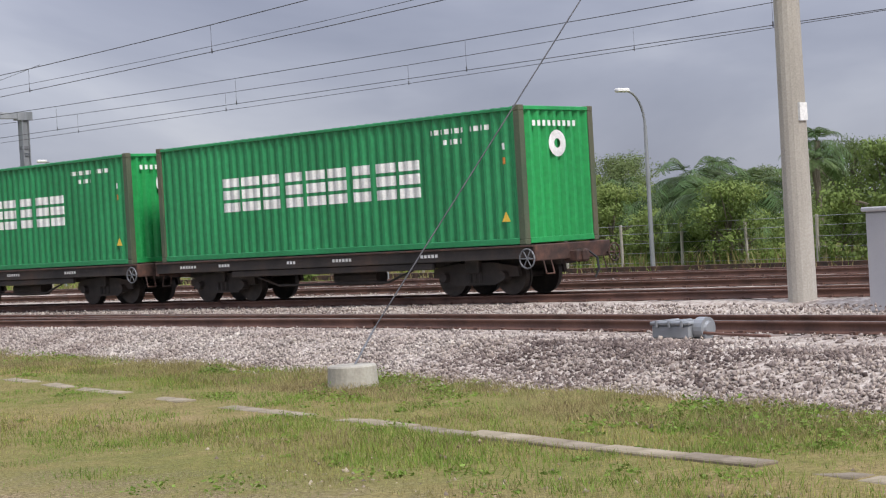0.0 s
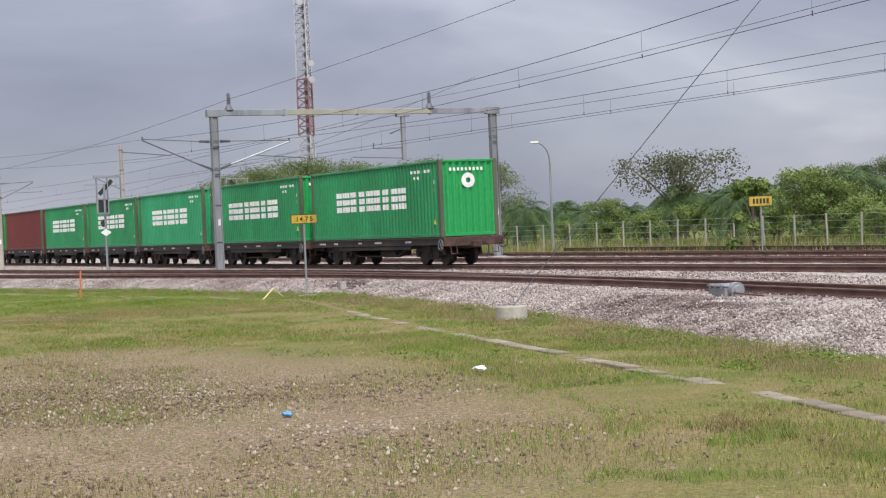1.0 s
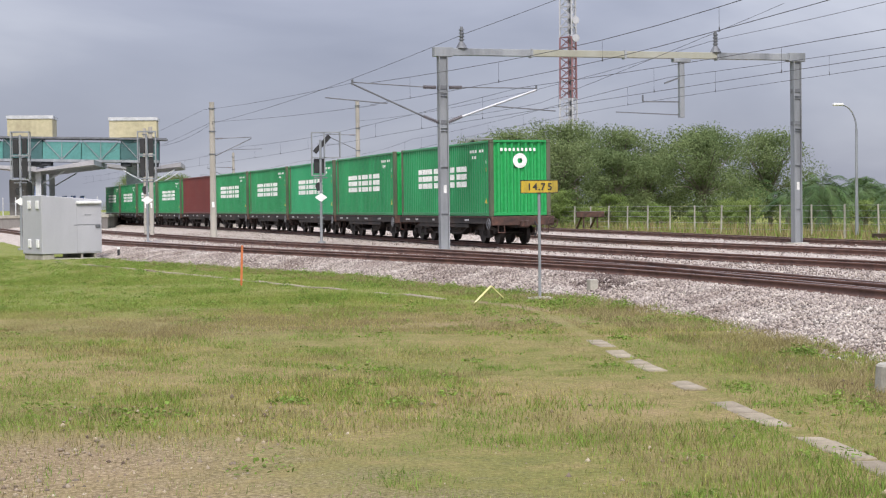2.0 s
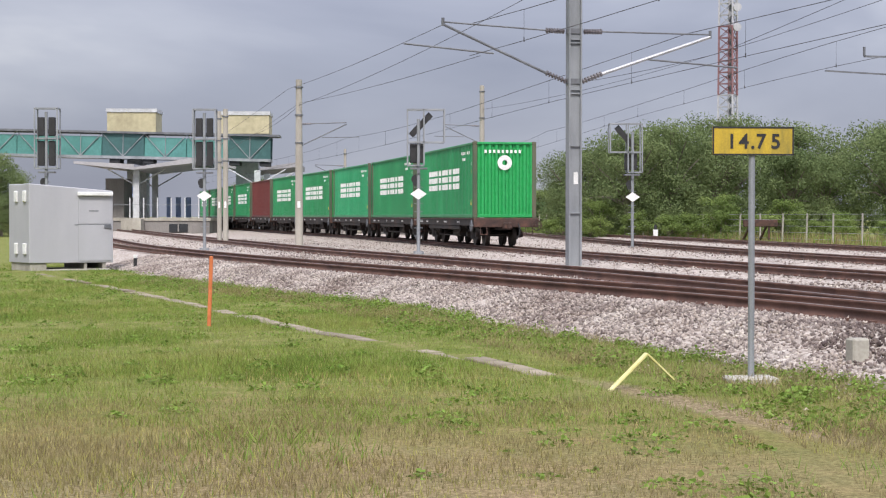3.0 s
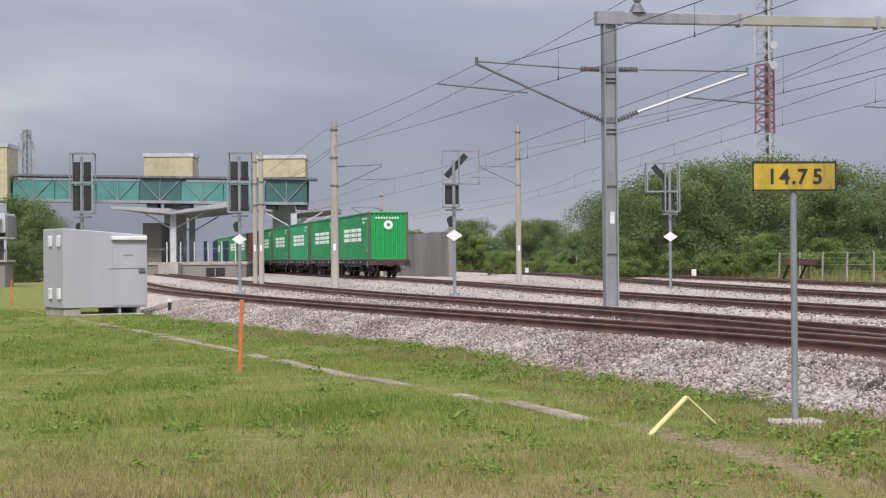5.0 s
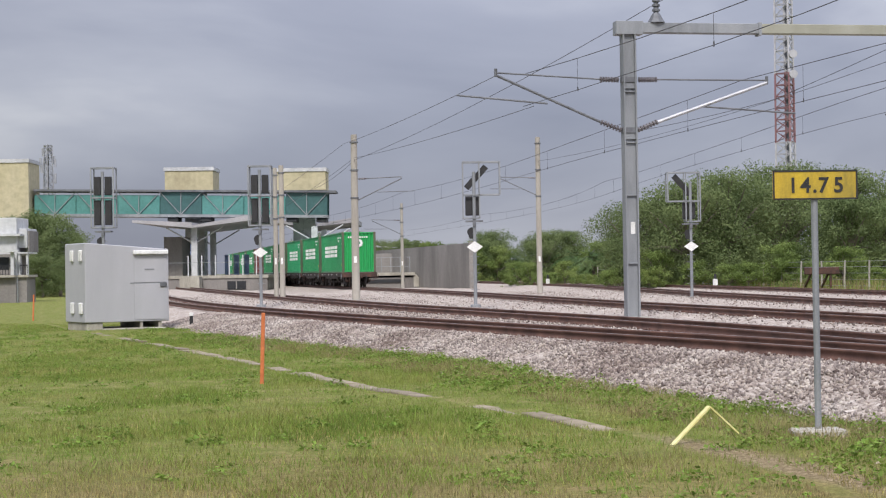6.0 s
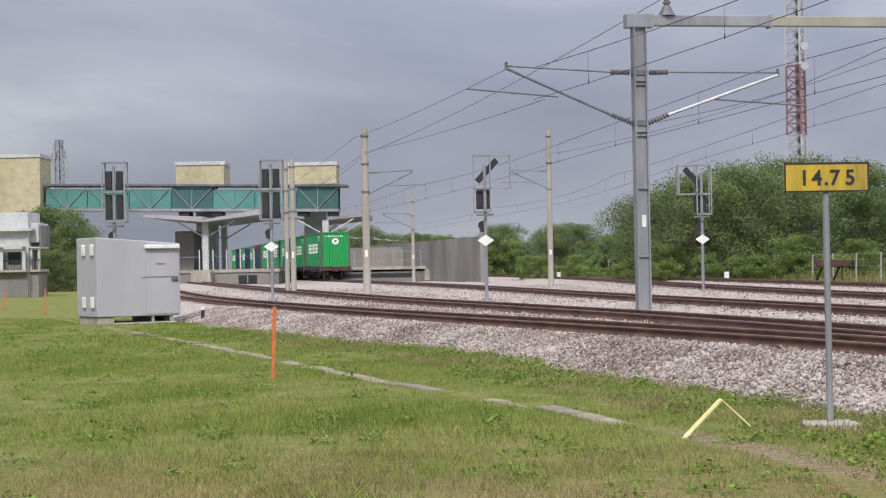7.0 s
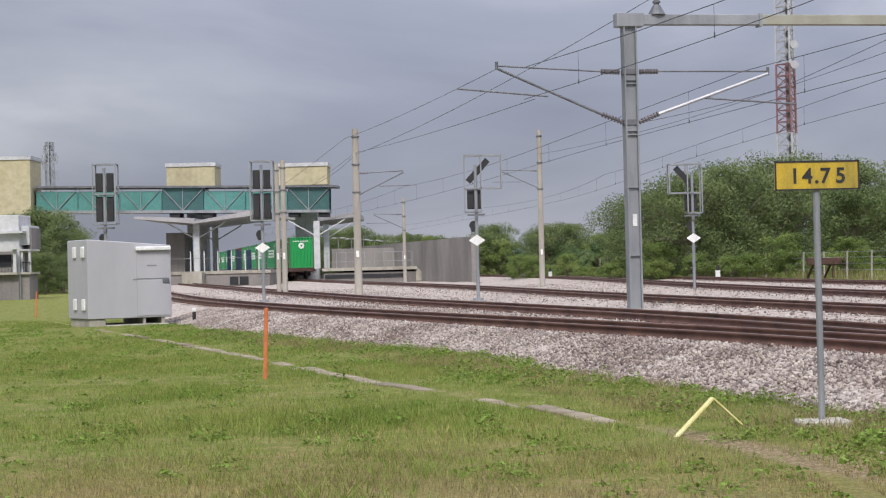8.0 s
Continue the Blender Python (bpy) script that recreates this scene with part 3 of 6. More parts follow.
def grass():
    rng = np.random.default_rng(9)

    def blades(count, area, h0, h1, w, clump, name, material, label, keep=None, worn_too=False):
        (xa, xb), (ya, yb) = area
        C, tries = [], 0
        while len(C) < count and tries < 8:
            tries += 1
            k = count
            yy = ya + (yb - ya) * rng.random(k) ** 1.2
            xx = rng.uniform(xa, xb, k)
            for x, y in zip(xx, yy):
                if not in_grass(x, y) or abs(x - trough_line(y)) < 0.12:
                    continue
                v = noise.noise(Vector((x * clump, y * clump, 2.0)))
                worn = worn_at(x, y)
                if v < -0.2 + rng.uniform(-0.3, 0.3) or (not worn_too and worn < 1.0 and rng.random() < 0.8):
                    continue
                if keep and not keep(x, y):
                    continue
                C.append((x, y, v))
                if len(C) >= count:
                    break
        C = np.array(C)
        n = len(C)
        a = rng.uniform(0, 2 * math.pi, n)
        hh = rng.uniform(h0, h1, n) * (0.75 + 0.8 * np.clip(C[:, 2] + 0.1, 0, 1))
        lean = rng.normal(0, 0.75, (n, 2)) * hh[:, None]
        d = np.stack([np.cos(a), np.sin(a)], -1) * w
        z0 = np.full(n, GRASS_Z - 0.06)
        p0 = np.column_stack([C[:, 0] - d[:, 0], C[:, 1] - d[:, 1], z0])
        p1 = np.column_stack([C[:, 0] + d[:, 0], C[:, 1] + d[:, 1], z0])
        p2 = np.column_stack([C[:, 0] + lean[:, 0], C[:, 1] + lean[:, 1], z0 + 0.05 + hh])
        V = np.stack([p0, p1, p2], 1).reshape(-1, 3)
        F = np.arange(3 * n).reshape(-1, 3)
        tagged(raw(name, V, F, material), label, "grass", kind="stuff")

    blades(190000, ((-16, 8), (-27, 60)), 0.008, 0.04, 0.006, 0.35, "grass", M["blade"], "short yellow-green mown grass", lambda x, y: rng.random() > lush_at(x, y))
    blades(230000, ((-16, 8), (-27, 60)), 0.01, 0.05, 0.006, 0.35, "grass", M["lush"], "short fresh green mown grass", lambda x, y: rng.random() < lush_at(x, y))
    blades(45000, ((-16, 8), (-27, 60)), 0.03, 0.1, 0.006, 0.8, "grass", M["weed"], "longer tufts of green grass", lambda x, y: noise.noise(Vector((x * 0.5, y * 0.5, 11))) > 0.1)
    blades(50000, ((-12, 7), (-24, 9)), 0.02, 0.07, 0.006, 1.5, "grass", M["weed"], "bright green turf patches", lambda x, y: noise.noise(Vector((x * 0.9, y * 0.9, 41))) > 0.12)
    blades(60000, ((-12, 7), (-24, 12)), 0.015, 0.05, 0.006, 1.5, "grass", M["dry"], "dry straw patches in the turf", lambda x, y: noise.noise(Vector((x * 0.7, y * 0.7, 51))) > 0.1)
    blades(45000, ((-7, 3), (8, 15)), 0.012, 0.04, 0.006, 0.9, "grass", M["dry"], "straw-coloured mown grass", lambda x, y: rng.random() < 1.1 - lush_at(x, y))
    blades(50000, ((-9, 4), (13, 34)), 0.015, 0.06, 0.006, 1.1, "grass", M["lush"], "fuller green turf beside the cable trough")
    blades(9000, ((-16, 6), (12, 40)), 0.08, 0.17, 0.006, 1.7, "grass", M["lush"], "scattered taller grass tufts", lambda x, y: noise.noise(Vector((x * 1.3, y * 1.3, 31))) > 0.26)
    blades(70000, ((-6, 8), (-27, 60)), 0.03, 0.12, 0.006, 0.7, "grass", M["dry"], "dry straw-coloured grass along the ballast", lambda x, y: toe(y) - x < 1.7)
    blades(32000, ((-11, 1), (-27, -2)), 0.008, 0.04, 0.006, 0.9, "grass", M["dry"], "dry trodden grass on worn earth", lambda x, y: worn_at(x, y) < 1.15, True)


def weeds():
    """Creeping broad-leaved patches, and small pebbles on the worn earth."""
    rng = np.random.default_rng(12)
    V, F = [], []
    k = 0
    for turn in range(3620):
        y = -20 + 72 * rng.random() if turn < 3200 else rng.uniform(13, 46)
        edge = toe(y)
        x = edge - abs(rng.normal(0, 1.0)) + 0.3 if rng.random() < 0.5 else rng.uniform(-13, edge)
        if (turn < 3200 and noise.noise(Vector((x * 0.35, y * 0.35, 20))) < -0.02) or abs(x - trough_line(y)) < 0.12:
            continue
        if worn_at(x, y) < 0.9:
            continue
        r = 0.06 + 0.3 * rng.random() ** 2 if turn < 3200 else rng.uniform(0.1, 0.26)
        tall = rng.choice((0.25, 0.35, 0.7)) if turn < 3200 else rng.uniform(0.6, 1.1)
        for _ in range(int((330 if turn < 3200 else 480) * r)):
            a, u = rng.uniform(0, 2 * math.pi), math.sqrt(rng.random())
            c = np.array((x + r * u * math.cos(a), y + r * u * math.sin(a), GRASS_Z - 0.03 + rng.uniform(0.02, 1) * tall * r * (1.1 - u)))
            s = rng.uniform(0.012, 0.026) if turn < 3200 else rng.uniform(0.014, 0.026)
            t = rng.normal(0, 1, (2, 3)) * np.array((1, 1, 0.45))
            t /= np.linalg.norm(t, axis=1)[:, None]
            V += [c - t[0] * s, c + t[1] * s, c + t[0] * s, c - t[1] * s]
            F.append((k, k + 1, k + 2, k + 3))
            k += 4
    tagged(raw("weeds", V, F, M["weed"]), "low broad-leaved bright green weeds", "weeds", kind="stuff")
    base = np.array([(1, 0, 0), (-1, 0, 0), (0, 1, 0), (0, -1, 0), (0, 0, 1), (0, 0, -1)], float)
    tri = np.array([(0, 2, 4), (2, 1, 4), (1, 3, 4), (3, 0, 4), (2, 0, 5), (1, 2, 5), (3, 1, 5), (0, 3, 5)])
    n = 24000
    P = np.column_stack([rng.normal(-4.6, 2.4, n), rng.normal(-15.0, 5.0, n), np.full(n, GRASS_Z - 0.025)])
    near = rng.random(n) < 0.12
    yy = rng.uniform(-22, 50, n)
    P[near, 1] = yy[near]
    P[near, 0] = [toe(y) - abs(rng.normal(0, 0.7)) for y in yy[near]]
    size = (0.005 + 0.027 * rng.random((n, 1, 1)) ** 3) * rng.uniform(0.6, 1.2, (n, 1, 3))
    W = base[None] * size + rng.normal(0, 0.003, (n, 6, 3)) + P[:, None]
    tagged(raw("pebbles", W.reshape(-1, 3), (tri[None] + 6 * np.arange(n)[:, None, None]).reshape(-1, 3), M["pebble"]), "scattered pale pebbles on worn earth", "pebbles", kind="stuff")


# ================= the train =================
CL, CW, CH = 12.19, 2.438, 2.896
PITCH = 13.45


def corrugation(u, pitch, depth):
    """Depth of the pressed wall at u metres along it."""
    k = (u / pitch) % 1.0
    if k < 0.26:
        return 0.0
    if k < 0.5:
        return depth * (k - 0.26) / 0.24
    if k < 0.76:
        return depth
    return depth * (1 - (k - 0.76) / 0.24)


def wall_breaks(length, pitch):
    n = int(length / pitch)
    out = [0.0]
    for i in range(n + 1):
        for k in (0.0, 0.26, 0.5, 0.76):
            u = (i + k) * pitch
            if 0 < u < length:
                out.append(u)
    out.append(length)
    return out


def pressed(bm, length, pitch, depth, place, u0, u1, z0, z1, proud=0.0):
    """A strip of the pressed wall between u0..u1 and z0..z1. place(u, d, z) gives the point, d metres inwards."""
    us = sorted({u0, u1} | {u for u in wall_breaks(length, pitch) if u0 < u < u1})
    low = [bm.verts.new(place(u, corrugation(u, pitch, depth) - proud, z0)) for u in us]
    high = [bm.verts.new(place(u, corrugation(u, pitch, depth) - proud, z1)) for u in us]
    for i in range(len(us) - 1):
        bm.faces.new((low[i], low[i + 1], high[i + 1], high[i]))


def container(paint, end_paint, label, rng, marks=True):
    """Forty-foot box; its rear end faces -y, its base is at z 0."""
    th = thing("shipping_container", label, "container", group="containers on the train")
    hw, hl = CW / 2, CL / 2
    sides = {
        "side_panel": [(lambda u, d, z: (-hw + 0.025 + d, -hl + 0.16 + u, z), CL - 0.32, 0.283, 0.055),
                       (lambda u, d, z: (hw - 0.025 - d, hl - 0.16 - u, z), CL - 0.32, 0.283, 0.055)],
        "end_panel": [(lambda u, d, z: (hw - 0.14 - u, -hl + 0.03 + d, z), CW - 0.28, 0.27, 0.085),
                      (lambda u, d, z: (-hw + 0.14 + u, hl - 0.03 - d, z), CW - 0.28, 0.27, 0.085)],
    }
    for name, list_ in sides.items():
        for place, length, pitch, depth in list_:
            bm = B()
            pressed(bm, length, pitch, depth, place, 0, length, 0.15, CH - 0.1)
            bmesh.ops.recalc_face_normals(bm, faces=bm.faces)
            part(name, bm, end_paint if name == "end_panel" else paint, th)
    for x in (-1, 1):
        for y in (-1, 1):
            bm = B()
            box(bm, x * hw - (0.16 if x > 0 else 0), x * hw + (0.16 if x < 0 else 0), y * hl - (0.17 if y > 0 else 0), y * hl + (0.17 if y < 0 else 0), 0.12, CH - 0.12, 0.012)
            part("corner_post", bm, M["post"], th)
            for z in (0, CH - 0.12):
                bm = B()
                box(bm, x * (hw + 0.003) - (0.165 if x > 0 else 0), x * (hw + 0.003) + (0.165 if x < 0 else 0), y * (hl + 0.003) - (0.18 if y > 0 else 0), y * (hl + 0.003) + (0.18 if y < 0 else 0), z, z + 0.12, 0.015)
                part("corner_casting", bm, M["post"], th)
    for x in (-1, 1):
        bm = B()
        box(bm, x * hw - 0.04 * x - 0.04, x * hw - 0.04 * x + 0.04, -hl + 0.18, hl - 0.18, 0.02, 0.15, 0.01)
        part("bottom_rail", bm, paint, th)
        bm = B()
        box(bm, x * hw - 0.03 * x - 0.03, x * hw - 0.03 * x + 0.03, -hl + 0.18, hl - 0.18, CH - 0.1, CH - 0.03, 0.01)
        part("top_rail", bm, paint, th)
    for y in (-1, 1):
        for z0, z1 in ((0.03, 0.15), (CH - 0.1, CH - 0.02)):
            bm = B()
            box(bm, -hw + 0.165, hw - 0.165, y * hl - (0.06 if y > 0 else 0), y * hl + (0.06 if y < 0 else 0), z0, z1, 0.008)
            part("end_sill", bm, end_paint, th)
    bm = B()
    n = 44
    for i in range(n):
        a, b = -hl + 0.18 + (CL - 0.36) * i / n, -hl + 0.18 + (CL - 0.36) * (i + 0.5) / n
        box(bm, -hw + 0.07, hw - 0.07, a, b, CH - 0.06, CH - 0.015)
    box(bm, -hw + 0.06, hw - 0.06, -hl + 0.17, hl - 0.17, CH - 0.09, CH - 0.035)
    part("roof", bm, paint, th)
    bm = B()
    box(bm, -hw + 0.085, hw - 0.085, -hl + 0.07, hl - 0.07, 0.04, 0.14)
    part("floor", bm, M["wagon"], th)
    if marks:
        # nine plain stacks of white bars on each long side
        for place, length, pitch, depth in sides["side_panel"]:
            mirrored = place(1, 0, 0)[0] > 0
            for i in range(9):
                u0 = 2.8 + 0.765 * i
                if mirrored:
                    u0 = length - u0 - 0.62
                bm = B()
                for za, zb in ((1.15, 1.37), (1.45, 1.67), (1.75, 1.96)):
                    pressed(bm, length, pitch, depth, place, u0, u0 + 0.62, za, zb, 0.004)
                bmesh.ops.recalc_face_normals(bm, faces=bm.faces)
                part("white_block", bm, M["white_paint"], th)
        place, length, pitch, depth = sides["side_panel"][0]
        for i in range(11):
            bm = B()
            pressed(bm, length, pitch, depth, place, 0.75 + 0.15 * i + (0.1 if i > 3 else 0), 0.84 + 0.15 * i + (0.1 if i > 3 else 0), 2.45, 2.56, 0.004)
            part("code_bar", bm, M["white_paint"], th)
            if 3 < i < 8:
                bm = B()
                pressed(bm, length, pitch, depth, place, 0.9 + 0.15 * i, 0.98 + 0.15 * i, 2.22, 2.33, 0.004)
                part("code_bar", bm, M["white_paint"], th)
        for z0, z1, mt in ((2.0, 2.14, "white_paint"), (1.7, 1.84, "orange_label")):
            bm = B()
            pressed(bm, length, pitch, depth, place, 0.3, 0.42, z0, z1, 0.004)
            part("label", bm, M[mt], th)
        bm = B()
        v = [bm.verts.new(place(u, -0.004, z)) for u, z in ((0.24, 0.5), (0.48, 0.5), (0.36, 0.72))]
        bm.faces.new(v)
        part("warning_triangle", bm, M["yellow_label"], th)
    # plain round white emblem and a row of small bars on the rear end
    for i in range(9):
        bm = B()
        box(bm, -0.78 + 0.165 * i, -0.69 + 0.165 * i, -hl + 0.022, -hl + 0.028, 2.46, 2.58)
        part("code_bar", bm, M["white_paint"], th)
    bm = B()
    ring_out, ring_in = [], []
    for i in range(28):
        a = 2 * math.pi * i / 28
        ring_out.append(bm.verts.new((0.28 * math.cos(a), -hl + 0.024, 2.1 + 0.28 * math.sin(a))))
        ring_in.append(bm.verts.new((0.1 * math.cos(a), -hl + 0.024, 2.1 + 0.1 * math.sin(a))))
    for i in range(28):
        bm.faces.new((ring_out[i], ring_out[(i + 1) % 28], ring_in[(i + 1) % 28], ring_in[i]))
    bmesh.ops.recalc_face_normals(bm, faces=bm.faces)
    part("round_emblem", bm, M["white_paint"], th)
    return th


def flat_wagon(label):
    """Bogie flat wagon, rail level at z 0, rear towards -y."""
    th = thing("flat_wagon", label, "rail wagon", group="wagons of the train")
    hl = 6.3
    for x in (-1, 1):
        bm = B()
        box(bm, x * 1.2 - 0.05, x * 1.2 + 0.05, -hl, hl, 0.78, 1.06, 0.01)
        part("side_sill", bm, M["wagon"], th)
        bm = B()
        box(bm, x * 1.16 - 0.05, x * 1.16 + 0.04, -3.4, 3.4, 0.62, 0.776, 0.02)
        part("truss_beam", bm, M["wagon"], th)
        bm = B()
        box(bm, x * 1.275 - 0.02, x * 1.275 + 0.02, -hl, hl, 1.02, 1.055, 0.004)
        part("top_flange", bm, M["wagon_rust"], th)
    bm = B()
    box(bm, -1.15, 1.15, -hl + 0.05, hl - 0.05, 0.94, 1.04)
    for i in range(9):
        y = -hl + 0.5 + i * (2 * hl - 1) / 8
        box(bm, -1.15, 1.15, y - 0.06, y + 0.06, 0.78, 0.95)
    box(bm, -0.25, 0.25, -hl + 0.1, hl - 0.1, 0.62, 0.94)
    part("underframe", bm, M["wagon"], th)
    for y in (-hl, hl):
        bm = B()
        box(bm, -1.25, 1.25, y - 0.06, y + 0.06, 0.72, 1.06, 0.02)
        part("headstock", bm, M["wagon_rust"], th)
        s = -1 if y < 0 else 1
        cp = thing("coupler", "", "")
        cp.parent = th
        bm = B()
        box(bm, -0.14, 0.14, y + s * 0.06 - 0.2, y + s * 0.06 + 0.2, 0.66, 0.9, 0.03)
        box(bm, -0.17, 0.02, y + s * 0.2 - 0.14, y + s * 0.36, 0.64, 0.92, 0.05) if s > 0 else box(bm, -0.02, 0.17, y - 0.36, y - 0.06, 0.64, 0.92, 0.05)
        part("knuckle", bm, M["wagon_rust"], cp)
        bm = B()
        tube(bm, [(0.45, y + s * 0.1, 0.85), (0.47, y + s * 0.3, 0.7), (0.44, y + s * 0.34, 0.45), (0.36, y + s * 0.3, 0.3)], 0.025, 6)
        part("brake_hose", bm, M["black"], cp)
        bm = B()
        for x in (-1.0, 1.0):
            tube(bm, [(x, y + s * 0.04, 0.74), (x, y + s * 0.12, 0.45), (x * 0.75, y + s * 0.12, 0.45), (x * 0.75, y + s * 0.04, 0.74)], 0.016, 6)
        part("step_iron", bm, M["wagon_rust"], th)
    # hand brake wheel
    bm = B()
    c = Vector((-1.32, -hl + 0.12, 0.78))
    ring = [c + Vector((0, 0.2 * math.cos(a), 0.2 * math.sin(a))) for a in [2 * math.pi * i / 16 for i in range(17)]]
    tube(bm, ring, 0.018, 6)
    for i in range(3):
        a = math.pi * i / 3
        d = Vector((0, 0.2 * math.cos(a), 0.2 * math.sin(a)))
        rod(bm, c - d, c + d, 0.012)
    rod(bm, c, c + Vector((0.2, 0, 0)), 0.025)
    part("hand_wheel", bm, M["galv_dark"], th)
    for s in (-1, 1):
        c = Vector((1.12 if s < 0 else 0.95, s * (hl + 0.25), 0.8))
        bm = B()
        ring = [c + Vector((0.19 * math.cos(a), 0, 0.19 * math.sin(a))) for a in [2 * math.pi * i / 16 for i in range(17)]]
        tube(bm, ring, 0.018, 6)
        for i in range(3):
            a = math.pi * i / 3
            d = Vector((0.19 * math.cos(a), 0, 0.19 * math.sin(a)))
            rod(bm, c - d, c + d, 0.012)
        rod(bm, c, c + Vector((0, -s * 0.25, 0)), 0.025)
        part("brake_wheel", bm, M["wagon_rust"], th)
    # small white lettering bars on the sills
    for y, n in ((-3.6, 5), (-0.9, 6), (1.0, 3), (3.4, 4), (4.7, 6)):
        bm = B()
        for i in range(n):
            box(bm, -1.256, -1.252, y + 0.11 * i, y + 0.075 + 0.11 * i, 0.88, 0.95)
        part("lettering_bar", bm, M["white_paint"], th)
    # underslung gear
    bm = B()
    rod(bm, (-0.6, -1.2, 0.5), (-0.6, 0.2, 0.5), 0.19, 0.19, 14)
    box(bm, 0.2, 0.7, 0.4, 1.3, 0.35, 0.7, 0.03)
    tube(bm, [(-1.0, -2.6, 0.62), (-1.0, -1.8, 0.38), (-1.0, 1.9, 0.38), (-1.0, 2.7, 0.62)], 0.028)
    part("brake_gear", bm, M["wagon"], th)
    for yb in (-4.25, 4.25):
        bogie = thing("bogie", "", "")
        bogie.parent = th
        bogie.matrix_basis = pose(0, yb, 0)
        for x in (-1, 1):
            bm = B()
            pts = [(-1.25, 0.42), (-1.2, 0.62), (-0.5, 0.72), (0.5, 0.72), (1.2, 0.62), (1.25, 0.42), (0.95, 0.4), (0.55, 0.24), (-0.55, 0.24), (-0.95, 0.4)]
            for xo in (0.70, 0.80):
                f = [bm.verts.new((x * xo, a, z)) for a, z in pts]
                bm.faces.new(f)
            vs = list(bm.verts)
            k = len(pts)
            for i in range(k):
                bm.faces.new((vs[i], vs[(i + 1) % k], vs[k + (i + 1) % k], vs[k + i]))
            for a in (-0.85, 0.85):
                rod(bm, (x * 0.72, a, 0.43), (x * 0.92, a, 0.43), 0.12, 0.1, 12)
            for a in (-0.16, 0, 0.16):
                rod(bm, (x * 0.78, a, 0.3), (x * 0.78, a, 0.62), 0.06, 0.06, 8)
            bmesh.ops.recalc_face_normals(bm, faces=bm.faces)
            part("side_frame", bm, M["wagon"], bogie)
        bm = B()
        box(bm, -0.9, 0.9, -0.2, 0.2, 0.5, 0.8, 0.02)
        part("bolster", bm, M["wagon"], bogie)
        for a in (-0.85, 0.85):
            for x in (-1, 1):
                bm = B()
                rod(bm, (x * 0.47, a, 0.43), (x * 0.60, a, 0.43), 0.43, 0.42, 24)
                rod(bm, (x * 0.44, a, 0.43), (x * 0.48, a, 0.43), 0.46, 0.46, 24)
                part("wheel", bm, M["wheel"], bogie)
            bm = B()
            rod(bm, (-0.6, a, 0.43), (0.6, a, 0.43), 0.07, 0.07, 10)
            part("axle", bm, M["wheel"], bogie)
    return th


TRAIN = []


def train():
    rng = random.Random(5)
    # ends get the green with sunlight put into its colour
    deep = container(M["green"], M["green_lit"], "green corrugated steel shipping container with white block markings", rng)
    pale = container(M["green_c"], M["green_c"], "pale green corrugated steel shipping container with white block markings", rng)
    red = container(M["maroon"], M["maroon"], "maroon corrugated steel shipping container without side markings", rng, marks=False)
    wagon = flat_wagon("black steel bogie flat wagon with rusty ends")
    order = [deep, 0, pale, 0, 0, red, 0, 0, 0, 0]
    for i, o in enumerate(order):
        box_ = o if o else copy_thing(deep, Matrix.Identity(4))
        wag = wagon if i == 0 else copy_thing(wagon, Matrix.Identity(4))
        TRAIN.append((i, wag, box_))


def train_pose(t, i, z):
    rear = 7 + 19 * t + 0.03 * t * t - 0.8 * math.sin(math.pi * min(t, 3.5) / 3.5)
    d = CL / 2 + PITCH * i
    y = rear
    for _ in range(12):
        dx = (line_t(y + 0.5) - line_t(y - 0.5))
        y += d / 12 / math.hypot(dx, 1)
    dx = (line_t(y + 5) - line_t(y - 5)) / 10
    return pose(line_t(y), y, z, 0, 0, math.degrees(math.atan(-dx)))


# ================= overhead line =================
def post_h(bm, x, y, z0, z1, w):
    """A rolled H section post."""
    box(bm, x - w / 2, x - w / 2 + 0.03, y - w / 2, y + w / 2, z0, z1)
    box(bm, x + w / 2 - 0.03, x + w / 2, y - w / 2, y + w / 2, z0, z1)
    box(bm, x - w / 2 + 0.03, x + w / 2 - 0.03, y - 0.02, y + 0.02, z0, z1)


def insulator(name, a, b, parent, n=7, r=0.07):
    a, b = Vector(a), Vector(b)
    bm = B()
    rod(bm, a, b, 0.03)
    for i in range(n):
        p = a.lerp(b, (i + 0.5) / n)
        d = (b - a).normalized() * 0.018
        rod(bm, p - d, p + d, r, r, 10)
    return part(name, bm, M["insulator"], parent)


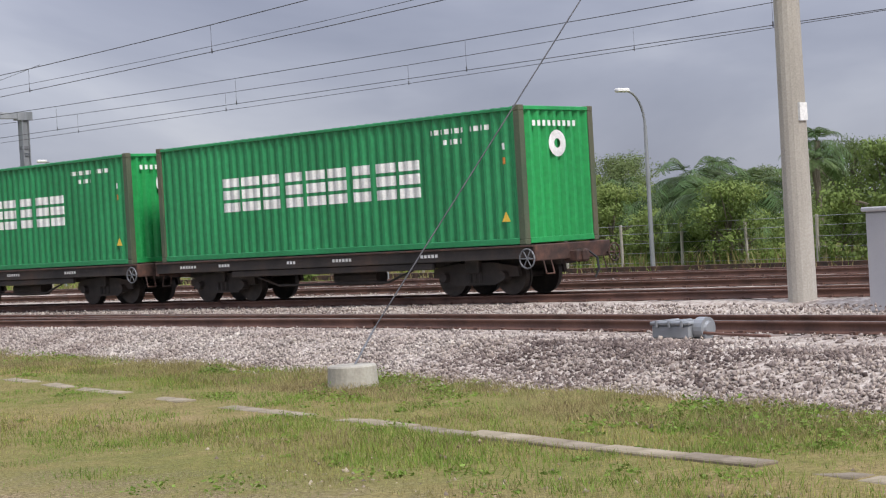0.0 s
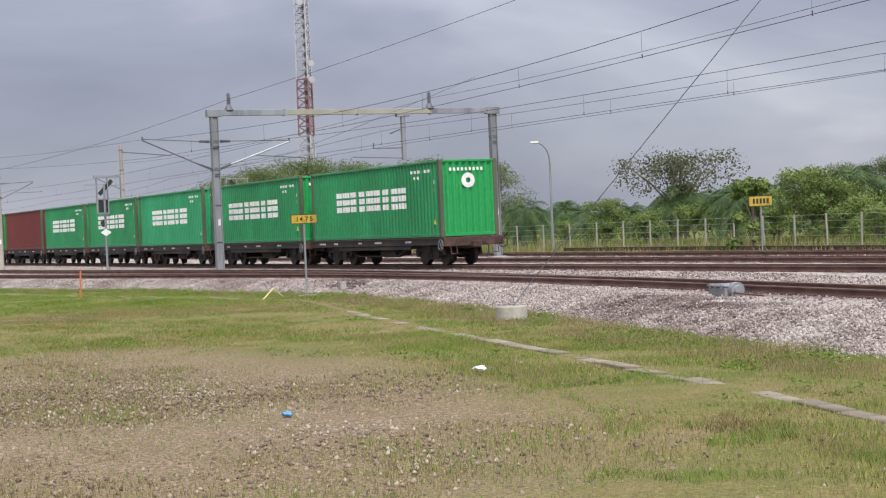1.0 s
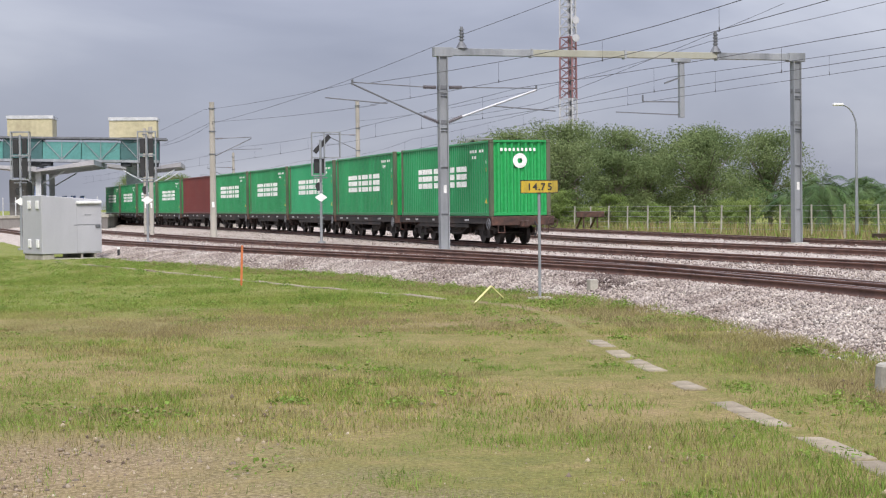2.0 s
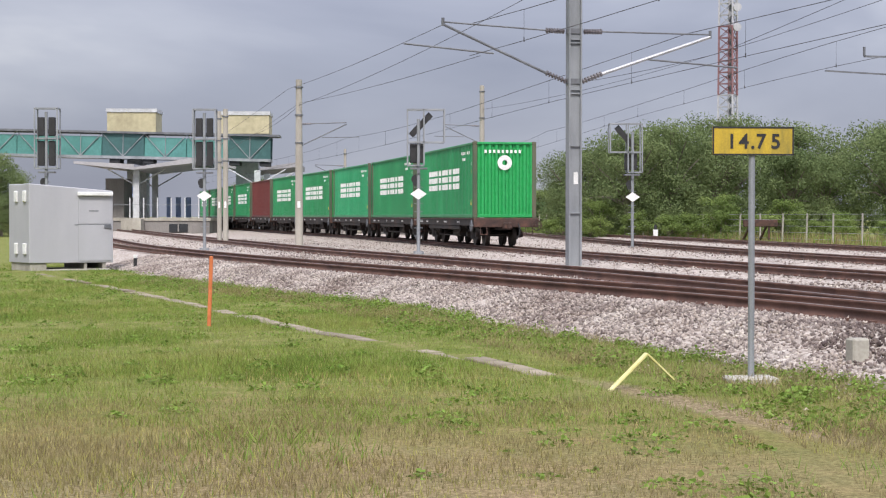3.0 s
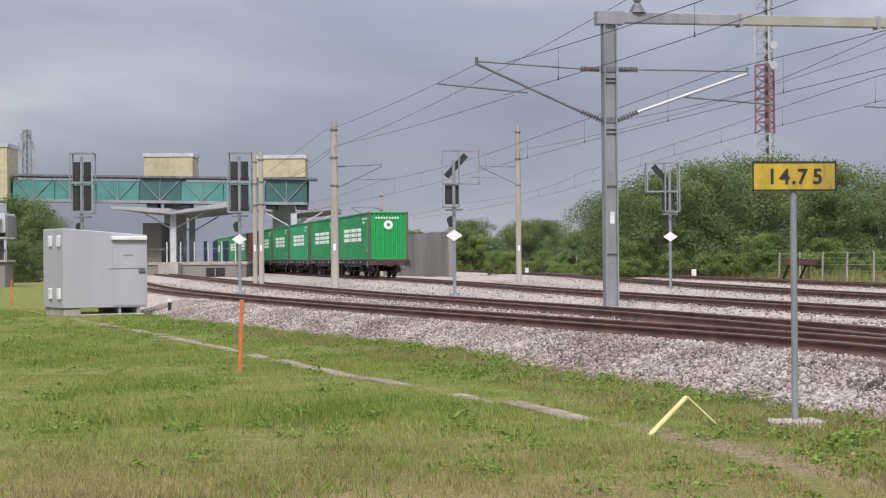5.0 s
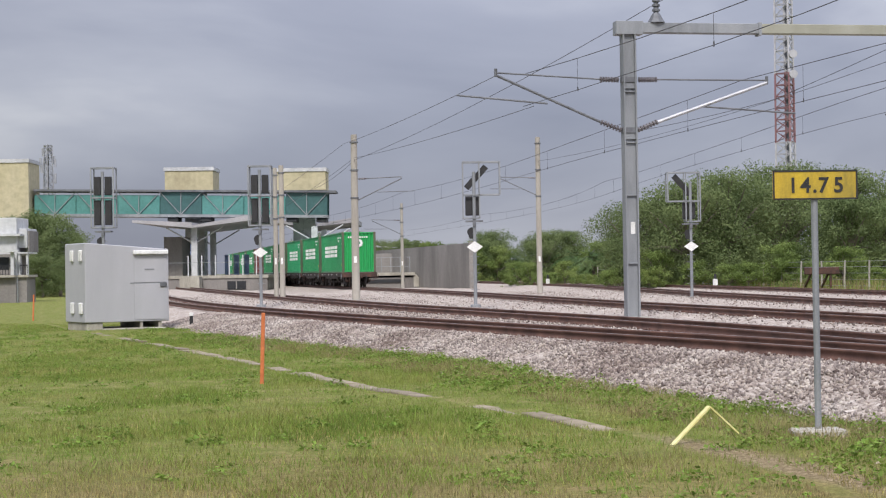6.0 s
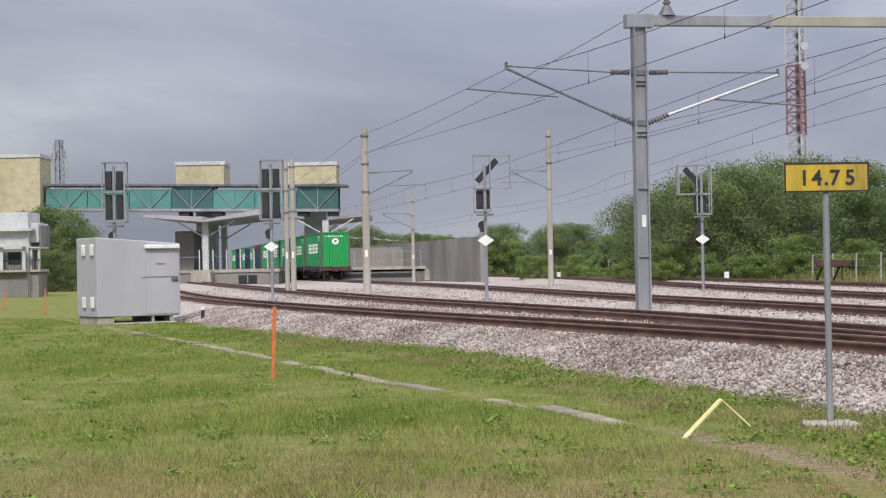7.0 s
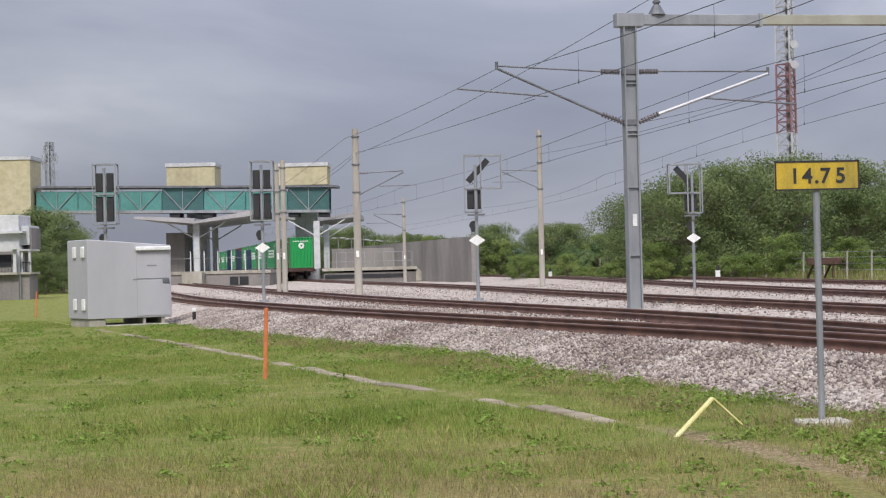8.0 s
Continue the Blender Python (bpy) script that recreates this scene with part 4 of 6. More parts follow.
def gantry():
    a, b = Vector((4.78, 42.75, 0)), Vector((19.0, 45.3, 0))
    L = (b - a).length
    th = thing("portal_gantry", "galvanised steel overhead-line portal spanning the tracks", "gantry", pose(a.x, a.y, 0, 0, 0, math.degrees(math.atan2(b.y - a.y, b.x - a.x))))
    for x in (0, L):
        bm = B()
        box(bm, x - 0.14, x + 0.14, -0.07, 0.07, -0.3, 7.0, 0.01)
        box(bm, x - 0.17, x - 0.13, -0.16, 0.16, -0.3, 7.0, 0.006)
        box(bm, x + 0.13, x + 0.17, -0.16, 0.16, -0.3, 7.0, 0.006)
        part("post", bm, M["galv"], th)
        for z in (1.2, 2.9, 4.22, 4.32, 5.5, 5.59):
            bm = B()
            box(bm, x - 0.128, x + 0.128, -0.13, 0.13, z, z + 0.035, 0.004)
            part("batten", bm, M["galv"], th)
        for z in (4.55, 5.82):
            bm = B()
            box(bm, x - 0.195, x + 0.195, -0.1, 0.1, z - 0.07, z + 0.07, 0.006)
            part("clamp", bm, M["galv_dark"], th)
        bm = B()
        box(bm, x - 0.35, x + 0.35, -0.35, 0.35, -0.45, -0.12, 0.03)
        part("footing", bm, M["concrete"], th)
        for dx, z0, z1 in ((0.03, 1.95, 2.25),):
            bm = B()
            box(bm, x + dx - 0.055, x + dx + 0.055, -0.085, -0.066, z0, z1)
            part("plain_plate", bm, M["white_paint"], th)
    bm = B()
    box(bm, 3.45, L - 3.4, -0.125, 0.125, 6.995, 7.245, 0.012)
    part("beam", bm, M["beam_paint"], th, "olive grey painted middle length")
    for x in (3.45, 7.2, L - 3.4):
        bm = B()
        box(bm, x - 0.04, x + 0.04, -0.16, 0.16, 6.95, 7.28, 0.006)
        part("splice_plate", bm, M["galv"], th)
    bm = B()
    box(bm, -0.3, 3.45, -0.13, 0.13, 6.99, 7.25, 0.012)
    box(bm, -0.34, 0.36, -0.17, 0.17, 6.94, 7.28, 0.01)
    part("beam", bm, M["galv"], th)
    bm = B()
    box(bm, L - 3.4, L + 0.3, -0.13, 0.13, 6.99, 7.25, 0.012)
    box(bm, L - 0.36, L + 0.34, -0.17, 0.17, 6.94, 7.28, 0.01)
    part("beam", bm, M["galv"], th)
    for x in (0.75, 11.0):
        bm = B()
        rod(bm, (x, 0, 7.25), (x, 0, 7.5), 0.24, 0.09, 8)
        rod(bm, (x, 0, 7.5), (x, 0, 8.05), 0.07, 0.06, 8)
        for i in range(4):
            rod(bm, (x, 0, 7.55 + 0.12 * i), (x, 0, 7.6 + 0.12 * i), 0.1, 0.1, 10)
        part("finial", bm, M["galv_dark"], th)
    xd = 9.55
    bm = B()
    box(bm, xd - 0.1, xd + 0.1, -0.1, 0.1, 4.75, 7.0, 0.01)
    box(bm, xd - 0.35, xd + 0.35, -0.14, 0.14, 6.86, 7.0, 0.01)
    part("drop_post", bm, M["galv"], th)
    bm = B()
    bar(bm, (xd, 0, 5.35), (xd - 1.6, 0, 5.35), 0.05, 0.05)
    bar(bm, (xd, 0, 6.3), (xd - 0.7, 0, 6.05), 0.06, 0.06)
    bar(bm, (xd, 0, 4.85), (xd - 2.7, 0, 4.95), 0.04, 0.04)
    bar(bm, (xd - 1.6, 0, 5.35), (xd - 1.6, 0, 5.6), 0.05, 0.05)
    part("register_arm", bm, M["galv_dark"], th)
    # cantilevers either side of the tall post
    for s, top, low, arm_a, arm_b, mt in ((-1, (-3.4, 5.98), 4.55, (-4.4, 5.42), (-2.1, 5.22), "galv_dark"), (1, (3.65, 5.82), 4.55, (1.95, 5.15), (4.4, 4.98), "alu")):
        insulator("insulator", (s * 0.25, 0, 5.82), (s * 0.75, 0, 5.83), th)
        bm = B()
        rod(bm, (s * 0.7, 0, 5.83), (top[0], 0, top[1]), 0.022)
        part("top_tie", bm, M["galv_dark"], th)
        insulator("insulator", (s * 0.2, 0, low), (s * 0.75, 0, low + 0.22), th)
        bm = B()
        rod(bm, (s * 0.72, 0, low + 0.2), (top[0], 0, top[1] - 0.06), 0.035 if s < 0 else 0.045)
        part("bracket_tube", bm, M[mt], th)
        bm = B()
        rod(bm, (arm_a[0], 0, arm_a[1]), (arm_b[0], 0, arm_b[1]), 0.025)
        rod(bm, (top[0], 0, top[1] - 0.1), (top[0], 0, top[1] + 0.1), 0.04)
        part("steady_arm", bm, M["galv_dark"], th)
    return th


def concrete_pole(x, y, z0, z1, r0, r1, arms, label, plate=2.1):
    th = thing("overhead_line_pole", label, "pole", pose(x, y, 0), group="concrete line poles")
    bm = B()
    rod(bm, (0, 0, z0), (0, 0, z1), r0, r1, 16)
    part("shaft", bm, M["concrete_pole"], th)
    for z in np.linspace(z0 + 0.62 * (z1 - z0), z1 - 0.4, 3):
        bm = B()
        rod(bm, (0, 0, z), (0, 0, z + 0.06), r0 * 0.9 + 0.03, r0 * 0.9 + 0.03, 12)
        part("band", bm, M["galv_dark"], th)
    for s, z in arms:
        bm = B()
        rod(bm, (0, 0, z), (s * 2.3, 0, z + 0.08), 0.028)
        rod(bm, (0, 0, z - 1.1), (s * 2.3, 0, z), 0.03)
        rod(bm, (s * 1.1, 0, z - 0.65), (s * 2.9, 0, z - 0.62), 0.02)
        part("cantilever", bm, M["galv_dark"], th)
        insulator("insulator", (s * 0.2, 0, z), (s * 0.6, 0, z + 0.02), th, 5, 0.06)
    bm = B()
    box(bm, -0.36 * r0, 0.36 * r0, -r0 - 0.012, -r0 * 0.8, z0 + plate - 0.16, z0 + plate + 0.16)
    part("plain_plate", bm, M["white_paint"], th)
    return th


def wire(name, pts, r, label, category="wire"):
    c = bpy.data.curves.new(name, "CURVE")
    c.dimensions = "3D"
    c.bevel_depth, c.bevel_resolution = r, 1
    s = c.splines.new("POLY")
    s.points.add(len(pts) - 1)
    for p, q in zip(s.points, pts):
        p.co = (*q, 1)
    c.materials.append(M["wire"])
    ob = new(name, c)
    return tagged(ob, label, category)


def overhead(line, off, supports, zc, zm, label):
    """Messenger, contact wire and droppers over a track; supports: y of the masts."""
    cat, con, drops = [], [], []
    for a, b in zip(supports, supports[1:]):
        n = 14
        for i in range(n + (b == supports[-1])):
            u = i / n
            y = a + (b - a) * u
            sag = 4 * u * (1 - u)
            z = zm - 0.3 * sag
            x = line(y) + off
            cat.append((x, y, z))
            con.append((x, y, zc))
            if i % 2 == 1:
                drops.append(((x, y, zc), (x, y, z)))
    wire("messenger_wire", cat, 0.009, "dark stranded messenger wire " + label)
    wire("contact_wire", con, 0.008, "dark contact wire " + label)
    th = thing("dropper_wires", "thin droppers with clamps hung " + label, "wire")
    for a, b in drops:
        bm = B()
        rod(bm, a, b, 0.004, 0.004, 4)
        rod(bm, (a[0], a[1], a[2] - 0.03), (a[0], a[1], a[2] + 0.07), 0.014, 0.014, 5)
        part("dropper", bm, M["wire"], th)


def sagging(points, sag):
    out = []
    for p, q in zip(points, points[1:]):
        for i in range(13):
            u = i / 12
            out.append((p[0] + (q[0] - p[0]) * u, p[1] + (q[1] - p[1]) * u, p[2] + (q[2] - p[2]) * u - sag * 4 * u * (1 - u)))
    return out


def wires():
    overhead(line_t, -0.3, [-62, -10, 43.5, 103, 150, 210], 4.92, 5.85, "over the train's track")
    overhead(line_a1, -0.4, [-62, -10, 42.8], 5.2, 6.0, "over the near track")
    overhead(line_b, -0.1, [-62, -10, 44.6, 103, 160, 220], 5.5, 6.3, "over the far track")
    # the near pair climbs to its end on the concrete pole
    wire("messenger_wire", sagging([(1.5, 42.8, 6.0), (-4.6, 82.4, 7.3), (-14, 130, 6.2)], 0.1), 0.008, "dark messenger wire ending on the concrete pole")
    wire("contact_wire", sagging([(2.4, 42.8, 5.2), (-4.1, 82.4, 6.6), (-13, 130, 5.4)], 0.1), 0.008, "dark contact wire ending on the concrete pole")
    wire("feeder_wire", sagging([(15.4, 0.45, 10.0), (5.53, 42.85, 7.75), (-4.12, 82.5, 6.5), (-8.0, 100, 5.8)], 0.25), 0.009, "dark feeder wire over the portal head")
    wire("feeder_wire", sagging([(22.5, -12, 8.8), (15.65, 44.8, 7.75), (5.95, 102.8, 7.6)], 0.5), 0.009, "dark feeder wire over the portal head")
    wire("earth_wire", sagging([(13.5, 30, 7.4), (8.3, 42, 5.2), (5.4, 48.5, 4.95)], 0.05), 0.007, "thin dark earth wire below the portal")


# ================= signals, signs, cabinets =================
def head_box(bm, x0, x1, y0, y1, z0, z1):
    box(bm, x0, x1, y0, y1, z0, z1, 0.02)


def signal(x, y, z0, label, kind):
    th = thing("railway_signal", label, "signal", pose(x, y, 0), group="railway signals")
    top = {"tall": 5.45, "route": 4.85}[kind]
    bm = B()
    rod(bm, (0, 0, z0), (0, 0, top - 0.15), 0.065, 0.06, 12)
    rod(bm, (0, 0, z0), (0, 0, z0 + 0.1), 0.2, 0.2, 10)
    part("mast", bm, M["galv"], th)
    cage = []
    if kind == "tall":
        x0, x1, lo, mid = -0.45, 0.45, 3.05, 4.25
        for a in (x0, x1):
            cage += [((a, -0.1, lo), (a, -0.1, top)), ((a, 0.55, lo), (a, 0.55, top))]
        for z in (lo, mid, top):
            cage += [((x0, -0.1, z), (x1, -0.1, z)), ((x0, 0.55, z), (x1, 0.55, z)), ((x0, -0.1, z), (x0, 0.55, z)), ((x1, -0.1, z), (x1, 0.55, z))]
        heads = [(-0.35, -0.08, 3.15, 4.15), (0.08, 0.35, 3.15, 4.15), (-0.35, -0.08, 4.35, 5.1), (0.08, 0.35, 4.35, 5.1)]
        for a, b, c, d in heads:
            bm = B()
            head_box(bm, a, b, 0.0, 0.2, c, d)
            for k in range(3):
                z = c + (d - c) * (k + 0.5) / 3
                rod(bm, ((a + b) / 2, 0.2, z), ((a + b) / 2, 0.42, z), 0.09, 0.1, 10, False)
            part("signal_head", bm, M["black"], th)
    else:
        s = -1 if "tilted back" in label else 1
        x0, x1, lo, mid = -0.4 * s, 0.95 * s, 3.0, 3.85
        for a, zz in ((x0, lo), (x1, mid), (0.2 * s, lo)):
            cage += [((a, -0.1, zz), (a, -0.1, top + 0.2)), ((a, 0.5, zz), (a, 0.5, top + 0.2))]
        for z in (mid, top + 0.2):
            cage += [((x0, -0.1, z), (x1, -0.1, z)), ((x0, 0.5, z), (x1, 0.5, z))]
        cage += [((x0, -0.1, lo), (0.2 * s, -0.1, lo)), ((x0, 0.5, lo), (0.2 * s, 0.5, lo)), ((x0, -0.1, lo), (x0, 0.5, lo)), ((x1, -0.1, top + 0.2), (x1, 0.5, top + 0.2)), ((x0, -0.1, top + 0.2), (x0, 0.5, top + 0.2))]
        bm = B()
        head_box(bm, -0.32, -0.06, 0.05, 0.25, 3.1, 3.8)
        head_box(bm, 0.04, 0.2, 0.05, 0.25, 3.1, 3.8)
        part("signal_head", bm, M["black"], th)
        bm = B()
        a = Vector((-0.28 * s, 0.1, 4.1)) if s > 0 else Vector((0.05, 0.1, 4.1))
        b = Vector((0.45 * s, 0.1, 4.88)) if s > 0 else Vector((-0.68, 0.1, 4.92))
        bar(bm, a, b, 0.2, 0.22)
        for k in range(4):
            p = a.lerp(b, (k + 0.5) / 4)
            rod(bm, p, p + Vector((0, 0.28, 0)), 0.09, 0.09, 10, False)
        part("route_indicator", bm, M["black"], th)
    for a, b in cage:
        bm = B()
        bar(bm, a, b, 0.05, 0.05)
        part("cage_bar", bm, M["galv"], th)
    bm = B()
    box(bm, -0.32, 0.32, -0.1, 0.4, 2.86, 2.92, 0.005)
    box(bm, -0.06, 0.06, -0.12, 0.12, 2.7, 2.86, 0.01)
    part("platform_step", bm, M["galv_dark"], th)
    bm = B()
    rod(bm, (-0.1, 0.05, 2.5), (-0.1, 0.38, 2.5), 0.17, 0.1, 12)
    rod(bm, (-0.12, -0.02, 2.35), (-0.12, 0.1, 2.35), 0.1, 0.1, 10)
    part("repeater_lamp", bm, M["black"], th)
    bm = B()
    f = [bm.verts.new(v) for v in ((-0.3, -0.09, 1.95), (0, -0.09, 1.74), (0.3, -0.09, 1.95), (0, -0.09, 2.16))]
    bm.faces.new(f)
    g = bmesh.ops.extrude_face_region(bm, geom=list(bm.faces))
    for v in g["geom"]:
        if isinstance(v, bmesh.types.BMVert):
            v.co.y += 0.02
    bmesh.ops.recalc_face_normals(bm, faces=bm.faces)
    part("diamond_plate", bm, M["white_paint"], th)
    bm = B()
    for z in np.arange(0.4, 2.6, 0.3):
        rod(bm, (-0.16, 0.1, z), (0.16, 0.1, z), 0.012, 0.012, 5)
    part("rungs", bm, M["galv"], th)
    return th


def words(text, size, m, material, parent, name):
    c = bpy.data.curves.new(name, "FONT")
    c.body, c.size, c.align_x, c.align_y, c.extrude = text, size, "CENTER", "CENTER", 0.002
    c.space_character = 1.12
    c.offset = 0.004
    ob = new(name, c)
    dg = bpy.context.evaluated_depsgraph_get()
    me = bpy.data.meshes.new_from_object(ob.evaluated_get(dg))
    bpy.data.objects.remove(ob)
    me.materials.clear()
    me.materials.append(material)
    o = new(name, me)
    o.parent, o.matrix_basis = parent, m
    return o


def chain_sign(x, y, rz, z0, zc, w, h, text, label):
    th = thing("distance_sign", label, "sign", pose(x, y, 0, 0, 0, rz))
    bm = B()
    box(bm, -w / 2, w / 2, -0.012, 0.012, zc - h / 2, zc + h / 2, 0.006)
    part("board", bm, M["sign_y"], th)
    bm = B()
    for a in (-1, 1):
        box(bm, -w / 2, w / 2, -0.017, -0.012, zc + a * (h / 2 - 0.008) - 0.008, zc + a * (h / 2 - 0.008) + 0.008)
        box(bm, a * (w / 2 - 0.008) - 0.008, a * (w / 2 - 0.008) + 0.008, -0.017, -0.012, zc - h / 2, zc + h / 2)
    part("border", bm, M["black"], th)
    if text:
        for ch, u in zip(text, (0.236, 0.385, 0.494, 0.595, 0.776)):
            words(ch, h * 0.72, pose((u - 0.5) * w, -0.016, zc - 0.01, 90, 0, 0), M["black"], th, "numeral" if ch != "." else "point")
    else:
        bm = B()
        for i in range(5):
            box(bm, -w * 0.33 + i * w * 0.145, -w * 0.24 + i * w * 0.145, -0.018, -0.0125, zc - h * 0.25, zc + h * 0.25)
        part("plain_bar", bm, M["black"], th)
    bm = B()
    rod(bm, (0, 0.035, z0), (0, 0.035, zc - h / 2 + 0.02), 0.033, 0.033, 12)
    rod(bm, (0, 0.035, zc - h / 2 + 0.02), (0, 0.035, zc + h / 2 - 0.05), 0.022, 0.022, 8)
    part("post", bm, M["galv"], th)
    bm = B()
    box(bm, -0.26, 0.24, -0.16, 0.2, z0 - 0.1, z0 + 0.035, 0.02)
    part("footing", bm, M["concrete"], th)
    return th


def cabinet():
    th = thing("equipment_cabinet", "large pale grey steel trackside equipment cabinet on a plinth", "cabinet", pose(-10.55, 50.6, 0, 0, 0, 30))
    w, d = 2.62, 1.9
    bm = B()
    V = [(0, 0, -0.28), (w, 0, -0.28), (w, d, -0.28), (0, d, -0.28), (0, 0, 2.1), (w, 0, 1.9), (w, d, 1.9), (0, d, 2.1)]
    vs = [bm.verts.new(v) for v in V]
    for f in ((0, 3, 2, 1), (4, 5, 6, 7), (0, 1, 5, 4), (1, 2, 6, 5), (2, 3, 7, 6), (3, 0, 4, 7)):
        bm.faces.new([vs[i] for i in f])
    bmesh.ops.bevel(bm, geom=list(bm.edges), offset=0.02, segments=1, affect="EDGES")
    part("body", bm, M["cab"], th)
    bm = B()
    box(bm, 1.52, 2.54, -0.02, -0.003, -0.22, 0.86, 0.004)
    part("door", bm, M["cab"], th)
    bm = B()
    box(bm, 1.52, 2.54, -0.02, -0.003, 0.9, 1.72, 0.004)
    part("upper_door", bm, M["cab"], th)
    bm = B()
    box(bm, 1.4, 2.54, -0.012, -0.003, 0.862, 0.897)
    box(bm, 1.85, 2.15, -0.03, -0.018, 1.27, 1.31)
    part("seam", bm, M["cab_dark"], th)
    bm = B()
    box(bm, 1.48, 2.58, -0.13, -0.002, 1.74, 1.86, 0.02)
    part("rain_hood", bm, M["white_paint"], th)
    bm = B()
    box(bm, 2.33, 2.54, -0.06, -0.02, 0.76, 0.88, 0.01)
    part("latch", bm, M["galv_dark"], th)
    for y in (0.35, 1.15):
        for z in (1.55, -0.02):
            bm = B()
            box(bm, -0.06, 0.004, y - 0.13, y + 0.13, z, z + 0.34, 0.02)
            part("vent_cowl", bm, M["white_paint"], th)
    bm = B()
    box(bm, 0.05, 0.55, 0.05, d - 0.05, -0.62, -0.28, 0.02)
    box(bm, 1.72, 1.8, 0.05, d - 0.05, -0.6, -0.28)
    box(bm, 2.3, 2.4, 0.05, d - 0.05, -0.6, -0.28)
    part("plinth", bm, M["concrete"], th)
    bm = B()
    box(bm, 0.5, 2.45, -0.2, d, -0.62, -0.46, 0.02)
    part("base_slab", bm, M["concrete"], th)
    return th


def guy_anchor_and_pole():
    px, py = 15.4, 0.45
    concrete_pole(px, py, -0.6, 10.8, 0.26, 0.2, [], "thick round weathered concrete line pole beside the ballast", 3.8)
    th = thing("guy_anchor", "round weathered concrete anchor block with an eye rod", "anchor block", pose(4.3, -1.9, GRASS_Z))
    bm = B()
    rod(bm, (0, 0, -0.1), (0, 0, 0.26), 0.34, 0.32, 24)
    bmesh.ops.bevel(bm, geom=[e for e in bm.edges if len(e.link_faces) == 2 and max(v.co.z for v in e.verts) > 0.2 and min(v.co.z for v in e.verts) > 0.2], offset=0.02, segments=1, affect="EDGES")
    part("block", bm, M["concrete"], th)
    bm = B()
    rod(bm, (0, 0, 0.2), (0.5, 0.16, 0.72), 0.014)
    part("eye_rod", bm, M["galv_dark"], th)
    wire("guy_wire", [(4.8, -1.74, 0.22), (px, py, 10.6)], 0.01, "dark stranded guy wire from anchor to pole")


def point_machine():
    th = thing("point_machine", "grey cast point machine beside the near rail", "point machine", pose(8.15, -4.0, -0.19, 0, 0, 96))
    bm = B()
    box(bm, -0.36, 0.3, -0.2, 0.2, 0.02, 0.2, 0.02)
    part("case", bm, M["galv"], th)
    bm = B()
    box(bm, -0.38, 0.32, -0.22, 0.22, 0.2, 0.25, 0.015)
    for x in (-0.25, -0.03, 0.19):
        box(bm, x - 0.02, x + 0.02, -0.235, 0.235, 0.17, 0.262, 0.005)
    part("lid", bm, M["galv"], th)
    bm = B()
    rod(bm, (-0.52, 0, 0.15), (-0.37, 0, 0.15), 0.15, 0.15, 18)
    rod(bm, (-0.55, 0, 0.15), (-0.52, 0, 0.15), 0.08, 0.1, 14)
    part("motor_end", bm, M["galv"], th)
    for y in (-0.3, 0.3):
        bm = B()
        box(bm, -0.7, 0.7, y - 0.06, y + 0.06, -0.08, 0.02, 0.01)
        part("bearer", bm, M["sleeper"], th)
    bm = B()
    tube(bm, [(-0.4, 0.1, 0.1), (-0.9, 0.1, 0.08), (-1.6, 0.1, 0.06)], 0.02)
    part("drive_rod", bm, M["rail"], th)
    bm = B()
    tube(bm, [(0.3, -0.1, 0.12), (0.55, -0.14, 0.1), (0.7, -0.3, -0.02), (1.1, -0.5, -0.06)], 0.025)
    part("cable", bm, M["black"], th)


def street_lamp(x, y, h, label, reach=0.8):
    th = thing("street_lamp", label, "street lamp", pose(x, y, -0.3), group="street lamps")
    bm = B()
    rod(bm, (0, 0, 0), (0, 0, h - 1.3), 0.09, 0.06, 10)
    pts = [(-reach * (1 - math.cos(a)), 0, h - 1.3 + 1.25 * math.sin(a)) for a in [math.pi / 2 * i / 8 for i in range(9)]]
    tube(bm, pts, 0.045, 8)
    part("column", bm, M["galv"], th)
    bm = B()
    box(bm, -reach - 0.45, -reach + 0.1, -0.12, 0.12, h - 0.1, h + 0.04, 0.04)
    part("lantern", bm, M["white_paint"], th)


